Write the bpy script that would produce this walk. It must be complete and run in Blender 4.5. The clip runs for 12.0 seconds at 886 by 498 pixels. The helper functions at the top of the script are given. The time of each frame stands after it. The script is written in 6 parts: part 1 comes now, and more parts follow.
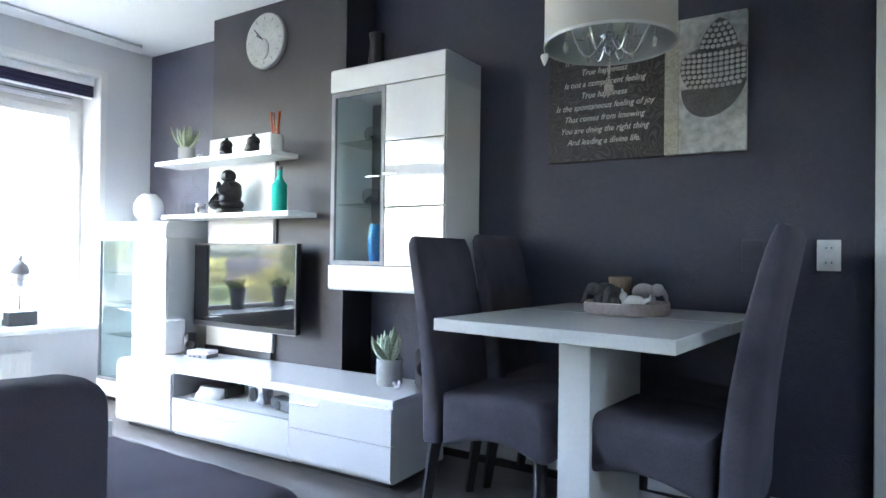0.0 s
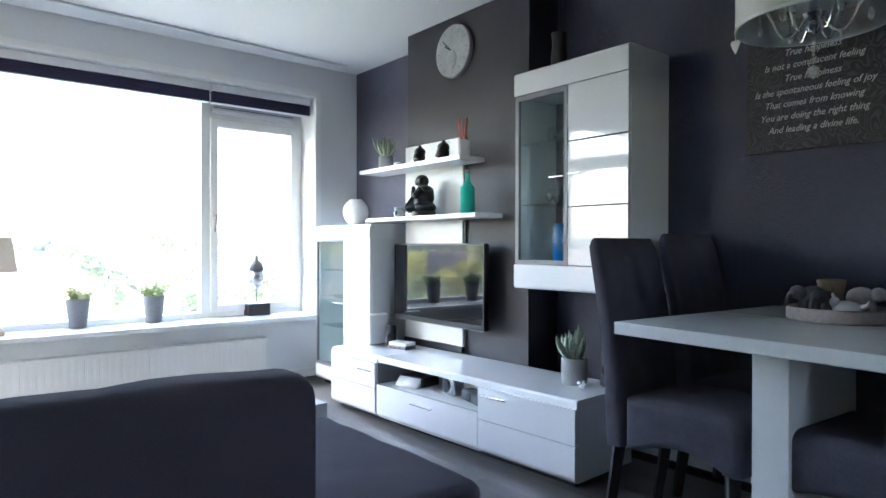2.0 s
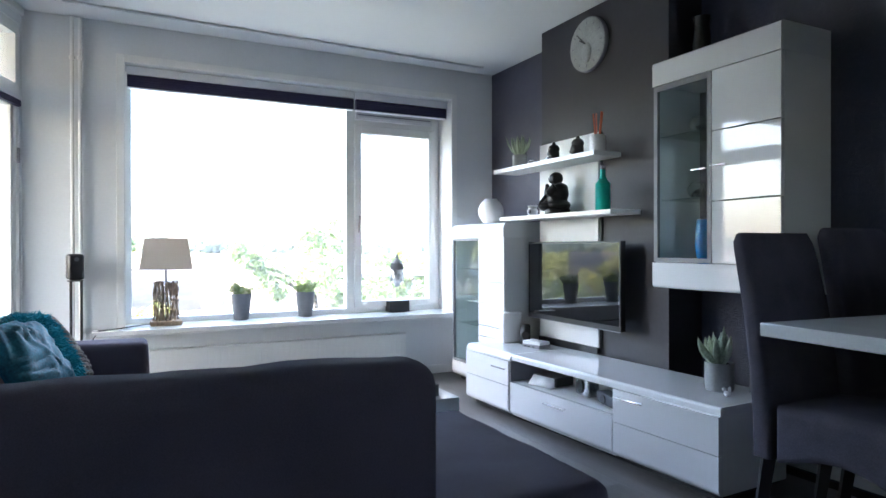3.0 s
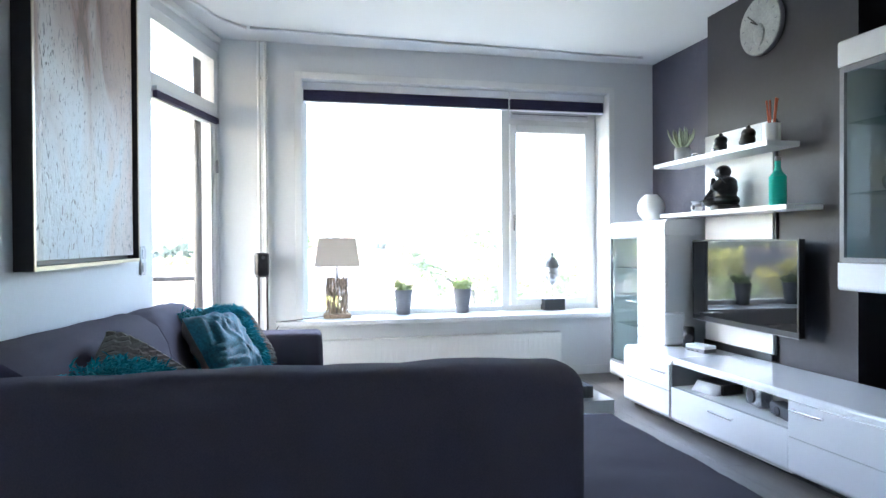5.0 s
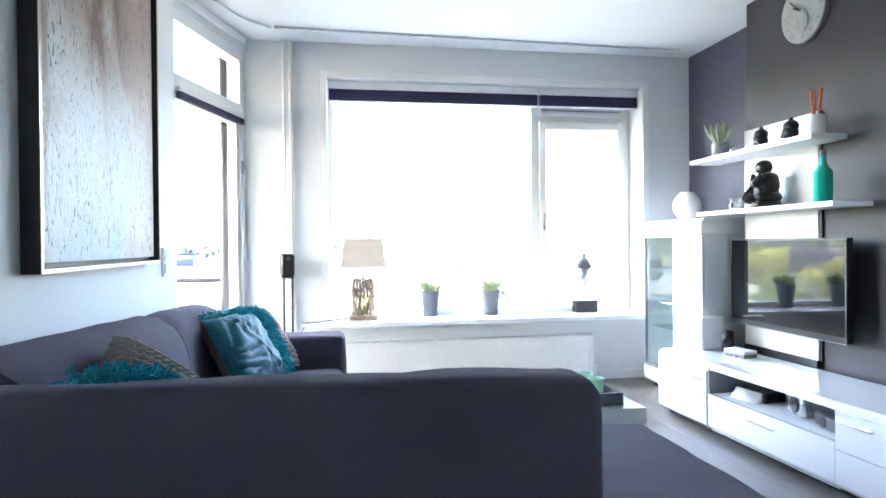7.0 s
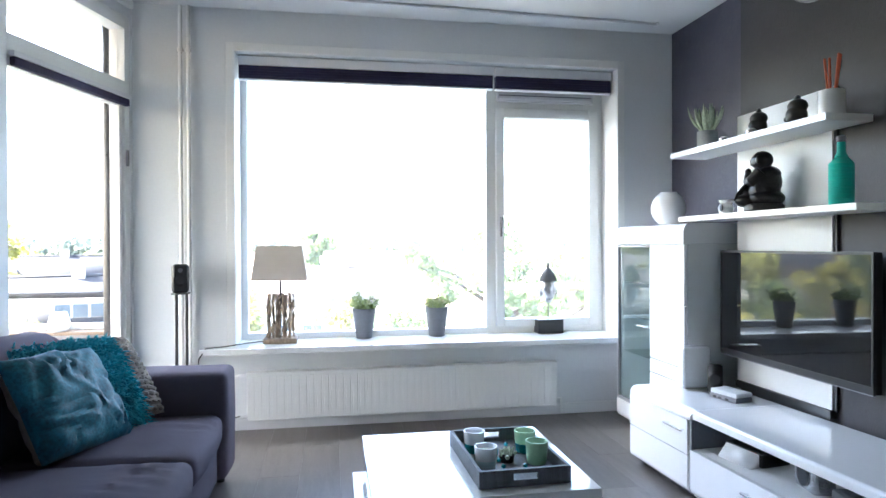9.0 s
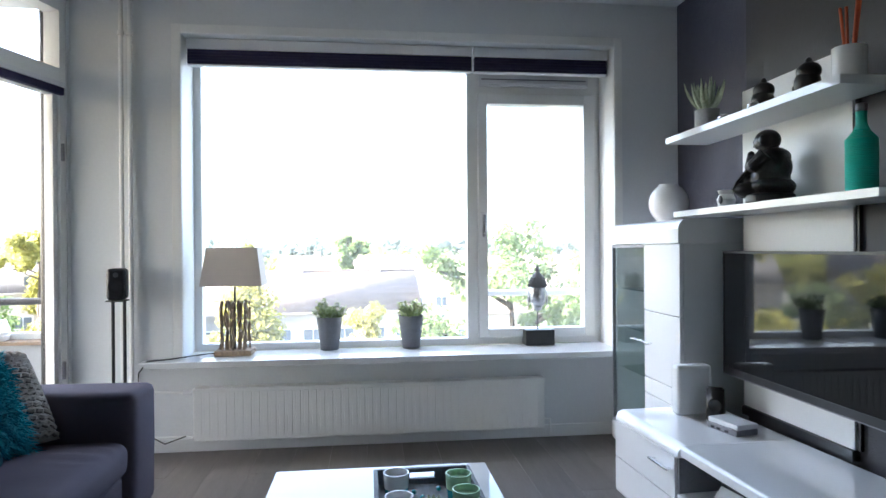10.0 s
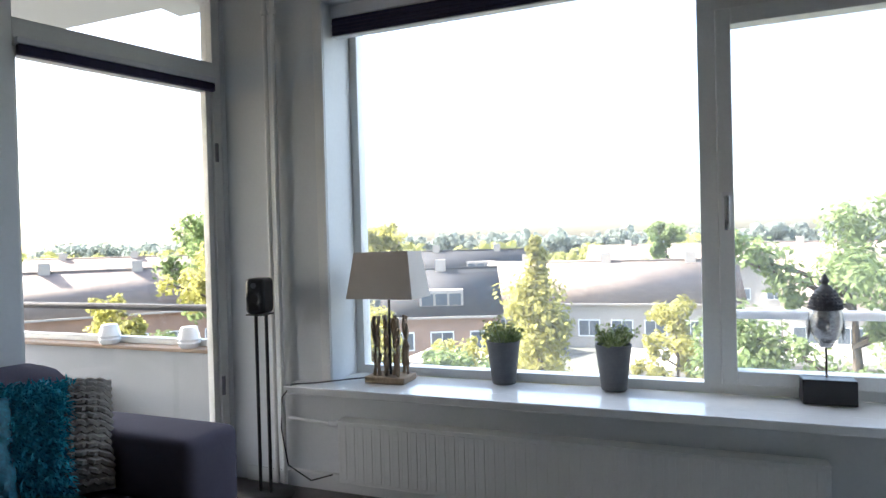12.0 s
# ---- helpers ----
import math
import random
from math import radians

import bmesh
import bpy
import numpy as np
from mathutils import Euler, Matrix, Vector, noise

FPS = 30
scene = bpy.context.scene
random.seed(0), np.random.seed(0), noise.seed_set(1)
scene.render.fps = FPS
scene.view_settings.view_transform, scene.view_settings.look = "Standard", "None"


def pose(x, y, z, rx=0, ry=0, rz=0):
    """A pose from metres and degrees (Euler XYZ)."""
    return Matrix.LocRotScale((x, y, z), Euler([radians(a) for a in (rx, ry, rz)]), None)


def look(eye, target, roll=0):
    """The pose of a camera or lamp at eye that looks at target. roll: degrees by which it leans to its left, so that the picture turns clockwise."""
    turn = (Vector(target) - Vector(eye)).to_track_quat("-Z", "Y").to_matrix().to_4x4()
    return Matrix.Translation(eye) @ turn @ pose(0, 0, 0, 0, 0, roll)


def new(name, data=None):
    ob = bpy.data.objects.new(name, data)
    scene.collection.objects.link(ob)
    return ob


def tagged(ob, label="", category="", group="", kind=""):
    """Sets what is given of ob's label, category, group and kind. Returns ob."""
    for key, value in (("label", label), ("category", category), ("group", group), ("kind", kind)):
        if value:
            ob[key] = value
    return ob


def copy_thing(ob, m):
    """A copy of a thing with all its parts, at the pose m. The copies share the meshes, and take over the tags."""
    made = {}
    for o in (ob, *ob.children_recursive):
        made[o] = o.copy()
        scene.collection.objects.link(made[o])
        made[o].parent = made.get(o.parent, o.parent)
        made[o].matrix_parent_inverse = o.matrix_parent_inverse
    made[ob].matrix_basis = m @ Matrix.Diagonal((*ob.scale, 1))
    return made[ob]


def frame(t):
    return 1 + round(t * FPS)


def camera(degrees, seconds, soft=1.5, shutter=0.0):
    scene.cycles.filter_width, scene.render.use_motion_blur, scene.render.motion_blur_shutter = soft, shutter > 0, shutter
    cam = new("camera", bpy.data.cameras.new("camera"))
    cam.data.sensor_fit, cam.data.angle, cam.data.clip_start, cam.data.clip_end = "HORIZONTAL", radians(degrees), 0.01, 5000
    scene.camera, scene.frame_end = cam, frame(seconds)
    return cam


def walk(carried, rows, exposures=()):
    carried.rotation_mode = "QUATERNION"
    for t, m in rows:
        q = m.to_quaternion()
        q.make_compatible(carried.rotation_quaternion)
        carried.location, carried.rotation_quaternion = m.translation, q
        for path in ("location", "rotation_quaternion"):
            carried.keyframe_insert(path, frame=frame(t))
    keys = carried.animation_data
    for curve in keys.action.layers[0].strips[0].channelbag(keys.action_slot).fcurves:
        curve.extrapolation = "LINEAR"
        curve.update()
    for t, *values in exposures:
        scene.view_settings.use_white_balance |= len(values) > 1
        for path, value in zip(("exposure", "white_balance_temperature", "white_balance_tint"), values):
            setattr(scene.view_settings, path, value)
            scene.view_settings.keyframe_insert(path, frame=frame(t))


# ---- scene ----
cam = camera(70.4, 12.0)
PATH = [
    (0, (4.505, -2.821, 1.009), (3.421, -1.141, 1.03), 0.8),
    (0.5, (4.511, -2.857, 1.032), (3.382, -1.206, 1.04), 0.8),
    (1, (4.528, -2.869, 1.032), (3.308, -1.284, 1.035), 0.7),
    (1.5, (4.561, -2.854, 1.036), (3.188, -1.4, 1.033), 0.5),
    (2, (4.587, -2.835, 1.052), (3.045, -1.561, 1.041), 0.1),
    (2.5, (4.611, -2.805, 1.038), (2.923, -1.732, 1.031), 0.0),
    (3, (4.624, -2.802, 1.034), (2.838, -1.902, 1.027), -0.1),
    (3.5, (4.646, -2.809, 1.041), (2.786, -2.073, 1.03), -0.2),
    (5.5, (4.67, -2.779, 1.053), (2.707, -2.402, 1.035), -0.4),
    (6, (4.663, -2.751, 1.052), (2.691, -2.416, 1.036), -0.5),
    (6.5, (4.647, -2.728, 1.05), (2.672, -2.417, 1.035), -0.5),
    (8.3, (4.16, -2.574, 1.075), (2.193, -2.215, 1.054), -0.5),
    (8.5, (4.064, -2.464, 1.078), (2.095, -2.116, 1.062), -0.2),
    (9, (3.884, -2.24, 1.095), (1.914, -1.895, 1.083), -0.2),
    (9.5, (3.718, -2.02, 1.105), (1.743, -1.702, 1.085), -0.3),
    (10, (3.52, -1.808, 1.082), (1.533, -1.577, 1.081), -0.4),
    (10.5, (3.275, -1.569, 1.111), (1.276, -1.51, 1.106), -0.6),
    (11, (3.004, -1.423, 1.075), (1.007, -1.532, 1.075), -0.8),
    (11.5, (2.742, -1.313, 1.084), (0.773, -1.661, 1.088), -0.9),
    (12, (2.494, -1.26, 1.132), (0.634, -1.995, 1.111), -1.5),
]
# seconds, stops, white balance
EXPO = [(0, 5.45, 6150, 10), (1.0, 5.15, 6100, 10), (2.0, 4.6, 6100, 10), (3.0, 4.05, 6050, 10), (3.7, 4.1, 6050, 10), (5.5, 4.95, 6100, 10), (6.5, 5.25, 6150, 10), (8.3, 4.75, 6150, 10),
        (9.0, 4.3, 6200, 10), (9.5, 3.9, 6250, 10), (10.5, 3.2, 6350, 10), (11.2, 2.85, 6450, 10), (12, 2.62, 6500, 10)]
walk(cam, [(t, look(eye, target, roll)) for t, eye, target, roll in PATH], EXPO)

# ---- sky and sun ----
world = bpy.data.worlds.new("world")
scene.world = world
world.use_nodes = True
wn, wl = world.node_tree.nodes, world.node_tree.links
sky = wn.new("ShaderNodeTexSky")
sky.sky_type, sky.sun_disc = "NISHITA", False
sky.sun_elevation, sky.sun_rotation = radians(42), radians(172)
sky.air_density, sky.dust_density = 1.0, 3.0
wn["Background"].inputs["Strength"].default_value = 0.15
wl.new(sky.outputs["Color"], wn["Background"].inputs["Color"])
SUN_DIR = Vector((0.10, -0.735, 0.67))
sun_data = bpy.data.lights.new("sun", "SUN")
sun_data.energy, sun_data.angle, sun_data.color = 4.8, radians(0.6), (1.0, 0.94, 0.84)
sun = new("sun", sun_data)
sun.rotation_euler = SUN_DIR.to_track_quat("Z", "Y").to_euler()

# added fill lamp in an unseen rear opening, behind the start of the walk
rear_data = bpy.data.lights.new("rear_fill", "AREA")
rear_data.shape, rear_data.size, rear_data.size_y, rear_data.energy, rear_data.color = "RECTANGLE", 0.5, 0.7, 0.07, (0.95, 0.98, 1.0)
rear = new("rear_fill", rear_data)
rear.matrix_basis = look((7.45, -1.8, 1.57), (0, -1.8, 1.4))

# added area lamp over the main window, stands in for the high sky
high_data = bpy.data.lights.new("high_sky_fill", "AREA")
high_data.shape, high_data.size, high_data.size_y, high_data.energy, high_data.color = "RECTANGLE", 2.4, 0.8, 6.0, (0.84, 0.92, 1.0)
high = new("high_sky_fill", high_data)
high.matrix_basis = look((-0.80, -1.6, 2.80), (1.6, -1.7, 0.6))


# ---- materials ----
def material(name, color, rough=0.5, metal=0.0, vary=0.12, scale=6.0, fine=90.0, bump=0.0, bump_scale=120.0, coat=0.0, spec=0.5, per_object=0.0, stretch=(1, 1, 1)):
    m = bpy.data.materials.new(name)
    m.use_nodes = True
    n, l = m.node_tree.nodes, m.node_tree.links
    b = n["Principled BSDF"]
    b.inputs["Roughness"].default_value, b.inputs["Metallic"].default_value = rough, metal
    b.inputs["Coat Weight"].default_value, b.inputs["Coat Roughness"].default_value = coat, 0.03
    b.inputs["Specular IOR Level"].default_value = spec
    tc, mp = n.new("ShaderNodeTexCoord"), n.new("ShaderNodeMapping")
    mp.inputs["Scale"].default_value = stretch
    l.new(tc.outputs["Object"], mp.inputs["Vector"])
    big, small = n.new("ShaderNodeTexNoise"), n.new("ShaderNodeTexNoise")
    big.inputs["Scale"].default_value, big.inputs["Detail"].default_value = scale, 4
    small.inputs["Scale"].default_value, small.inputs["Detail"].default_value = fine, 3
    l.new(mp.outputs[0], big.inputs["Vector"])
    l.new(mp.outputs[0], small.inputs["Vector"])
    add = n.new("ShaderNodeMath")
    add.operation = "ADD"
    l.new(big.outputs["Fac"], add.inputs[0])
    l.new(small.outputs["Fac"], add.inputs[1])
    last = add.outputs[0]
    if per_object:
        info = n.new("ShaderNodeObjectInfo")
        shift = n.new("ShaderNodeMath")
        shift.operation, shift.inputs[1].default_value = "MULTIPLY", 40.0
        l.new(info.outputs["Random"], shift.inputs[0])
        l.new(shift.outputs[0], mp.inputs["Location"])
        mul = n.new("ShaderNodeMath")
        mul.operation, mul.inputs[1].default_value = "MULTIPLY_ADD", per_object
        l.new(info.outputs["Random"], mul.inputs[0])
        l.new(last, mul.inputs[2])
        last = mul.outputs[0]
    ramp = n.new("ShaderNodeMapRange")
    hi = 1.35 + per_object
    ramp.inputs["From Min"].default_value, ramp.inputs["From Max"].default_value = 0.65, hi
    ramp.inputs["To Min"].default_value, ramp.inputs["To Max"].default_value = 1 - vary, 1 + vary
    l.new(last, ramp.inputs["Value"])
    mixer = n.new("ShaderNodeVectorMath")
    mixer.operation = "SCALE"
    mixer.inputs[0].default_value = color
    l.new(ramp.outputs[0], mixer.inputs["Scale"])
    l.new(mixer.outputs[0], b.inputs["Base Color"])
    if bump:
        tex, bp = n.new("ShaderNodeTexNoise"), n.new("ShaderNodeBump")
        tex.inputs["Scale"].default_value, tex.inputs["Detail"].default_value = bump_scale, 5
        l.new(mp.outputs[0], tex.inputs["Vector"])
        bp.inputs["Strength"].default_value, bp.inputs["Distance"].default_value = bump, 0.004
        l.new(tex.outputs["Fac"], bp.inputs["Height"])
        l.new(bp.outputs[0], b.inputs["Normal"])
    return m


def leafy(m, amount=0.4):
    """Lets light through thin leaves."""
    n, l = m.node_tree.nodes, m.node_tree.links
    b = n["Principled BSDF"]
    tl, mx = n.new("ShaderNodeBsdfTranslucent"), n.new("ShaderNodeMixShader")
    l.new(b.inputs["Base Color"].links[0].from_socket, tl.inputs["Color"])
    mx.inputs[0].default_value = amount
    l.new(b.outputs[0], mx.inputs[1])
    l.new(tl.outputs[0], mx.inputs[2])
    l.new(mx.outputs[0], n["Material Output"].inputs[0])
    return m


def glass_material(name, tint=(1, 1, 1), rough=0.0, veil=0.0, gleam=0.03):
    m = bpy.data.materials.new(name)
    m.use_nodes = True
    n, l = m.node_tree.nodes, m.node_tree.links
    n.remove(n["Principled BSDF"])
    clear, gloss, mix, lw = n.new("ShaderNodeBsdfTransparent"), n.new("ShaderNodeBsdfGlossy"), n.new("ShaderNodeMixShader"), n.new("ShaderNodeLayerWeight")
    power, fac = n.new("ShaderNodeMath"), n.new("ShaderNodeMath")
    clear.inputs[0].default_value = (*tint, 1)
    gloss.inputs["Roughness"].default_value = rough
    power.operation, power.inputs[1].default_value = "POWER", 5.0
    fac.operation, fac.inputs[1].default_value, fac.inputs[2].default_value = "MULTIPLY_ADD", 0.9, gleam
    l.new(lw.outputs["Facing"], power.inputs[0])
    l.new(power.outputs[0], fac.inputs[0])
    l.new(fac.outputs[0], mix.inputs[0])
    l.new(clear.outputs[0], mix.inputs[1])
    l.new(gloss.outputs[0], mix.inputs[2])
    # translucent share that imitates glare over the view outside
    if veil:
        haze, both = n.new("ShaderNodeBsdfTranslucent"), n.new("ShaderNodeMixShader")
        haze.inputs[0].default_value = (0.9, 0.9, 0.88, 1)
        both.inputs[0].default_value = veil
        l.new(mix.outputs[0], both.inputs[1])
        l.new(haze.outputs[0], both.inputs[2])
        l.new(both.outputs[0], n["Material Output"].inputs[0])
    else:
        l.new(mix.outputs[0], n["Material Output"].inputs[0])
    return m


def relief_wall(name, color, depth=0.6):
    """Dark painted relief wallpaper: curled ridges in patches."""
    m = material(name, color, 0.5, vary=0.15, scale=2.5, fine=40)
    n, l = m.node_tree.nodes, m.node_tree.links
    b = n["Principled BSDF"]
    tc = n.new("ShaderNodeTexCoord")
    wave = n.new("ShaderNodeTexNoise")
    wave.inputs["Scale"].default_value, wave.inputs["Distortion"].default_value, wave.inputs["Detail"].default_value = 22, 2.2, 1
    mask = n.new("ShaderNodeTexNoise")
    mask.inputs["Scale"].default_value = 5
    rm = n.new("ShaderNodeMapRange")
    rm.inputs["From Min"].default_value, rm.inputs["From Max"].default_value = 0.35, 0.75
    ping = n.new("ShaderNodeMath")
    ping.operation, ping.inputs[1].default_value = "PINGPONG", 0.09
    mul = n.new("ShaderNodeMath")
    mul.operation = "MULTIPLY"
    fine = n.new("ShaderNodeTexNoise")
    fine.inputs["Scale"].default_value, fine.inputs["Detail"].default_value = 70, 4
    addn = n.new("ShaderNodeMath")
    addn.operation, addn.inputs[1].default_value = "MULTIPLY_ADD", 0.02
    bp = n.new("ShaderNodeBump")
    bp.inputs["Strength"].default_value, bp.inputs["Distance"].default_value = depth, 0.05
    for t in (wave, mask, fine):
        l.new(tc.outputs["Object"], t.inputs["Vector"])
    l.new(wave.outputs["Fac"], ping.inputs[0])
    l.new(mask.outputs["Fac"], rm.inputs["Value"])
    l.new(ping.outputs[0], mul.inputs[0])
    l.new(rm.outputs[0], mul.inputs[1])
    l.new(fine.outputs["Fac"], addn.inputs[0])
    l.new(mul.outputs[0], addn.inputs[2])
    l.new(addn.outputs[0], bp.inputs["Height"])
    l.new(bp.outputs[0], b.inputs["Normal"])
    return m


M_WALL = material("pale_wall_paint", (0.69, 0.71, 0.72), 0.6, vary=0.03, scale=1.5, fine=60, bump=0.08, bump_scale=160)
M_CEIL = material("ceiling_paint", (0.66, 0.68, 0.69), 0.8, vary=0.02, scale=1.5, bump=0.05, bump_scale=200)
M_DARK = relief_wall("dark_relief_wallpaper", (0.050, 0.052, 0.080))
M_CHIM = relief_wall("dark_breast_wallpaper", (0.025, 0.023, 0.030), 0.18)
# for the unseen end wall: colour picked to dim and warm bounce light
M_BEIGE = material("unseen_wall_beige", (0.50, 0.43, 0.37), 0.7, vary=0.04, scale=1.5, fine=60, bump=0.08, bump_scale=160)
M_GLOSS = material("white_high_gloss_lacquer", (0.84, 0.85, 0.86), 0.045, vary=0.015, scale=2, coat=0.5, bump=0.04, bump_scale=7)
M_SATIN = material("white_satin_board", (0.78, 0.79, 0.79), 0.35, vary=0.02, scale=3)
M_FRAME = material("white_window_paint", (0.76, 0.77, 0.76), 0.35, vary=0.04, scale=5, bump=0.05)
M_SILL = material("white_stone_sill", (0.72, 0.74, 0.74), 0.15, vary=0.05, scale=25, fine=200, coat=0.3)
M_FABRIC = material("purple_grey_sofa_fabric", (0.108, 0.094, 0.121), 0.9, vary=0.16, scale=4, fine=350, bump=0.5, bump_scale=700, spec=0.2)
M_SEAT = material("slate_chair_fabric", (0.085, 0.080, 0.105), 0.85, vary=0.3, scale=9, fine=300, bump=0.4, bump_scale=600, spec=0.25)
M_BLACK = material("black_plastic", (0.012, 0.012, 0.014), 0.35, vary=0.15)
M_GREYP = material("grey_plastic", (0.22, 0.22, 0.24), 0.4, vary=0.1)
M_CHROME = material("brushed_chrome", (0.75, 0.75, 0.76), 0.22, metal=1.0, vary=0.05)
M_STATUE = material("dark_bronzed_resin", (0.018, 0.016, 0.016), 0.32, vary=0.4, scale=30, bump=0.3, bump_scale=150)
M_DARKWOOD = material("dark_stained_wood", (0.012, 0.010, 0.012), 0.4, vary=0.3, scale=8, stretch=(8, 8, 1))
M_TABLE = material("white_washed_table", (0.78, 0.80, 0.81), 0.13, vary=0.05, scale=3, fine=120, stretch=(1, 6, 1))
M_CONCRETE = material("grey_concrete_pot", (0.33, 0.34, 0.34), 0.75, vary=0.12, scale=20, bump=0.2)
M_POTDARK = material("dark_grey_pot", (0.10, 0.105, 0.115), 0.6, vary=0.12, scale=20, bump=0.15)
M_LEAF = material("succulent_leaf", (0.36, 0.43, 0.30), 0.45, vary=0.35, scale=40)
M_BUSHLEAF = material("small_bush_leaf", (0.19, 0.25, 0.08), 0.6, vary=0.4, scale=60)
M_SOIL = material("potting_soil", (0.03, 0.022, 0.016), 0.95, vary=0.4, scale=80, bump=0.6)
M_TURQ = material("turquoise_wound_bottle", (0.03, 0.55, 0.45), 0.45, vary=0.15, scale=10, bump=0.5, bump_scale=60, stretch=(0.2, 0.2, 6))
M_ORANGE = material("orange_reed", (0.55, 0.10, 0.03), 0.6, vary=0.15)
M_CERAMIC = material("white_ceramic", (0.80, 0.81, 0.82), 0.25, vary=0.03, coat=0.3)
M_CLOCK = material("aged_clock_face", (0.36, 0.37, 0.36), 0.5, vary=0.2, scale=14, bump=0.2)
M_SHADE = material("linen_lampshade", (0.56, 0.51, 0.46), 0.9, vary=0.08, fine=400, bump=0.3, bump_scale=500)
M_DRIFT = material("driftwood", (0.30, 0.22, 0.15), 0.8, vary=0.35, scale=15, bump=0.5, stretch=(6, 6, 1))
M_SILVER = material("silvered_resin", (0.45, 0.46, 0.48), 0.25, metal=0.8, vary=0.3, scale=40, bump=0.4, bump_scale=120)
M_BLIND = material("navy_pleated_blind", (0.025, 0.022, 0.065), 0.8, vary=0.15, bump=0.3)
M_ALU = material("white_aluminium", (0.7, 0.71, 0.73), 0.35, vary=0.04)
M_RAD = material("white_radiator_enamel", (0.74, 0.75, 0.74), 0.35, vary=0.03)
M_TEAL = material("teal_velvet", (0.013, 0.125, 0.175), 0.55, vary=0.55, scale=14, bump=0.4, bump_scale=60, spec=0.35)
M_TEAL.node_tree.nodes["Principled BSDF"].inputs["Sheen Weight"].default_value = 0.05
M_SHAG = material("turquoise_shag", (0.03, 0.36, 0.45), 0.9, vary=0.35, scale=40)
M_KNIT = material("beige_knit", (0.27, 0.24, 0.21), 0.95, vary=0.2, scale=30, bump=0.8, bump_scale=90)
M_TRAY = material("grey_tray_wood", (0.13, 0.14, 0.15), 0.6, vary=0.3, scale=6, stretch=(1, 10, 1))
M_BLUEGLASS = material("blue_glass_vase", (0.01, 0.22, 0.62), 0.1, vary=0.1, coat=0.6)
M_BASEB = material("white_baseboard", (0.72, 0.73, 0.73), 0.4, vary=0.03)
M_SCREEN = material("tv_screen", (0.006, 0.006, 0.007), 0.035, vary=0.1, spec=0.75)
M_PAINTFRAME = material("black_brown_frame", (0.020, 0.016, 0.020), 0.4, vary=0.2)
M_GOLD = material("pale_gold_edge", (0.55, 0.48, 0.36), 0.35, metal=0.6, vary=0.1)
M_RUBBER = material("black_cable", (0.02, 0.02, 0.02), 0.6)
# window panes carry a pale veil in place of sky glare
M_GLASS = glass_material("veiled_window_glass", veil=0.040)
M_CLEAR = glass_material("clear_door_glass")
M_SMOKE = glass_material("cabinet_glass", (0.88, 0.93, 0.93))
M_CRYSTAL = glass_material("clear_bowl_glass", (0.82, 0.85, 0.84), 0.03, gleam=0.16)


def floor_material():
    m = material("grey_oak_laminate", (0.105, 0.093, 0.086), 0.3, vary=0.4, scale=3.0, fine=30, bump=0.06, bump_scale=60, per_object=0.5, stretch=(1.0, 9, 1))
    return m


M_FLOOR = floor_material()


# ---- mesh helpers ----
def box(bm, x0, x1, y0, y1, z0, z1, bevel=0.0, seg=2):
    r = bmesh.ops.create_cube(bm, size=1.0, matrix=Matrix.Translation(((x0 + x1) / 2, (y0 + y1) / 2, (z0 + z1) / 2)) @ Matrix.Diagonal((abs(x1 - x0), abs(y1 - y0), abs(z1 - z0), 1)))
    if bevel:
        edges = list({e for v in r["verts"] for e in v.link_edges})
        bmesh.ops.bevel(bm, geom=edges, offset=bevel, segments=seg, affect="EDGES", profile=0.5)


def B(x0, x1, y0, y1, z0, z1, bevel=0.0, seg=2):
    bm = bmesh.new()
    box(bm, x0, x1, y0, y1, z0, z1, bevel, seg)
    return bm


def lathe(bm, profile, centre=(0, 0, 0), seg=28, squash=(1, 1), caps=True):
    rings = []
    for r, z in profile:
        rings.append([bm.verts.new((centre[0] + squash[0] * r * math.cos(2 * math.pi * i / seg), centre[1] + squash[1] * r * math.sin(2 * math.pi * i / seg), centre[2] + z)) for i in range(seg)])
    for a, b in zip(rings, rings[1:]):
        for i in range(seg):
            bm.faces.new((a[i], a[(i + 1) % seg], b[(i + 1) % seg], b[i]))
    for ring, flip in ((rings[0], True), (rings[-1], False)) if caps else ():
        bm.faces.new(ring[::-1] if flip else ring)


def L(profile, centre=(0, 0, 0), seg=28, squash=(1, 1)):
    bm = bmesh.new()
    lathe(bm, profile, centre, seg, squash)
    return bm


def tube(bm, pts, r, seg=8):
    pts = [Vector(p) for p in pts]
    rings = []
    for i, p in enumerate(pts):
        d = (pts[min(i + 1, len(pts) - 1)] - pts[max(i - 1, 0)]).normalized()
        q = d.to_track_quat("Z", "Y")
        rr = r[i] if isinstance(r, (list, tuple)) else r
        rings.append([bm.verts.new(p + q @ Vector((rr * math.cos(2 * math.pi * k / seg), rr * math.sin(2 * math.pi * k / seg), 0))) for k in range(seg)])
    for a, b in zip(rings, rings[1:]):
        for k in range(seg):
            bm.faces.new((a[k], a[(k + 1) % seg], b[(k + 1) % seg], b[k]))
    bm.faces.new(rings[0][::-1])
    bm.faces.new(rings[-1])


def T(pts, r, seg=8):
    bm = bmesh.new()
    tube(bm, pts, r, seg)
    return bm


def ball(bm, c, r, sub=2):
    r = r if isinstance(r, (list, tuple)) else (r, r, r)
    bmesh.ops.create_icosphere(bm, subdivisions=sub, radius=1.0, matrix=Matrix.Translation(c) @ Matrix.Diagonal((*r, 1)))


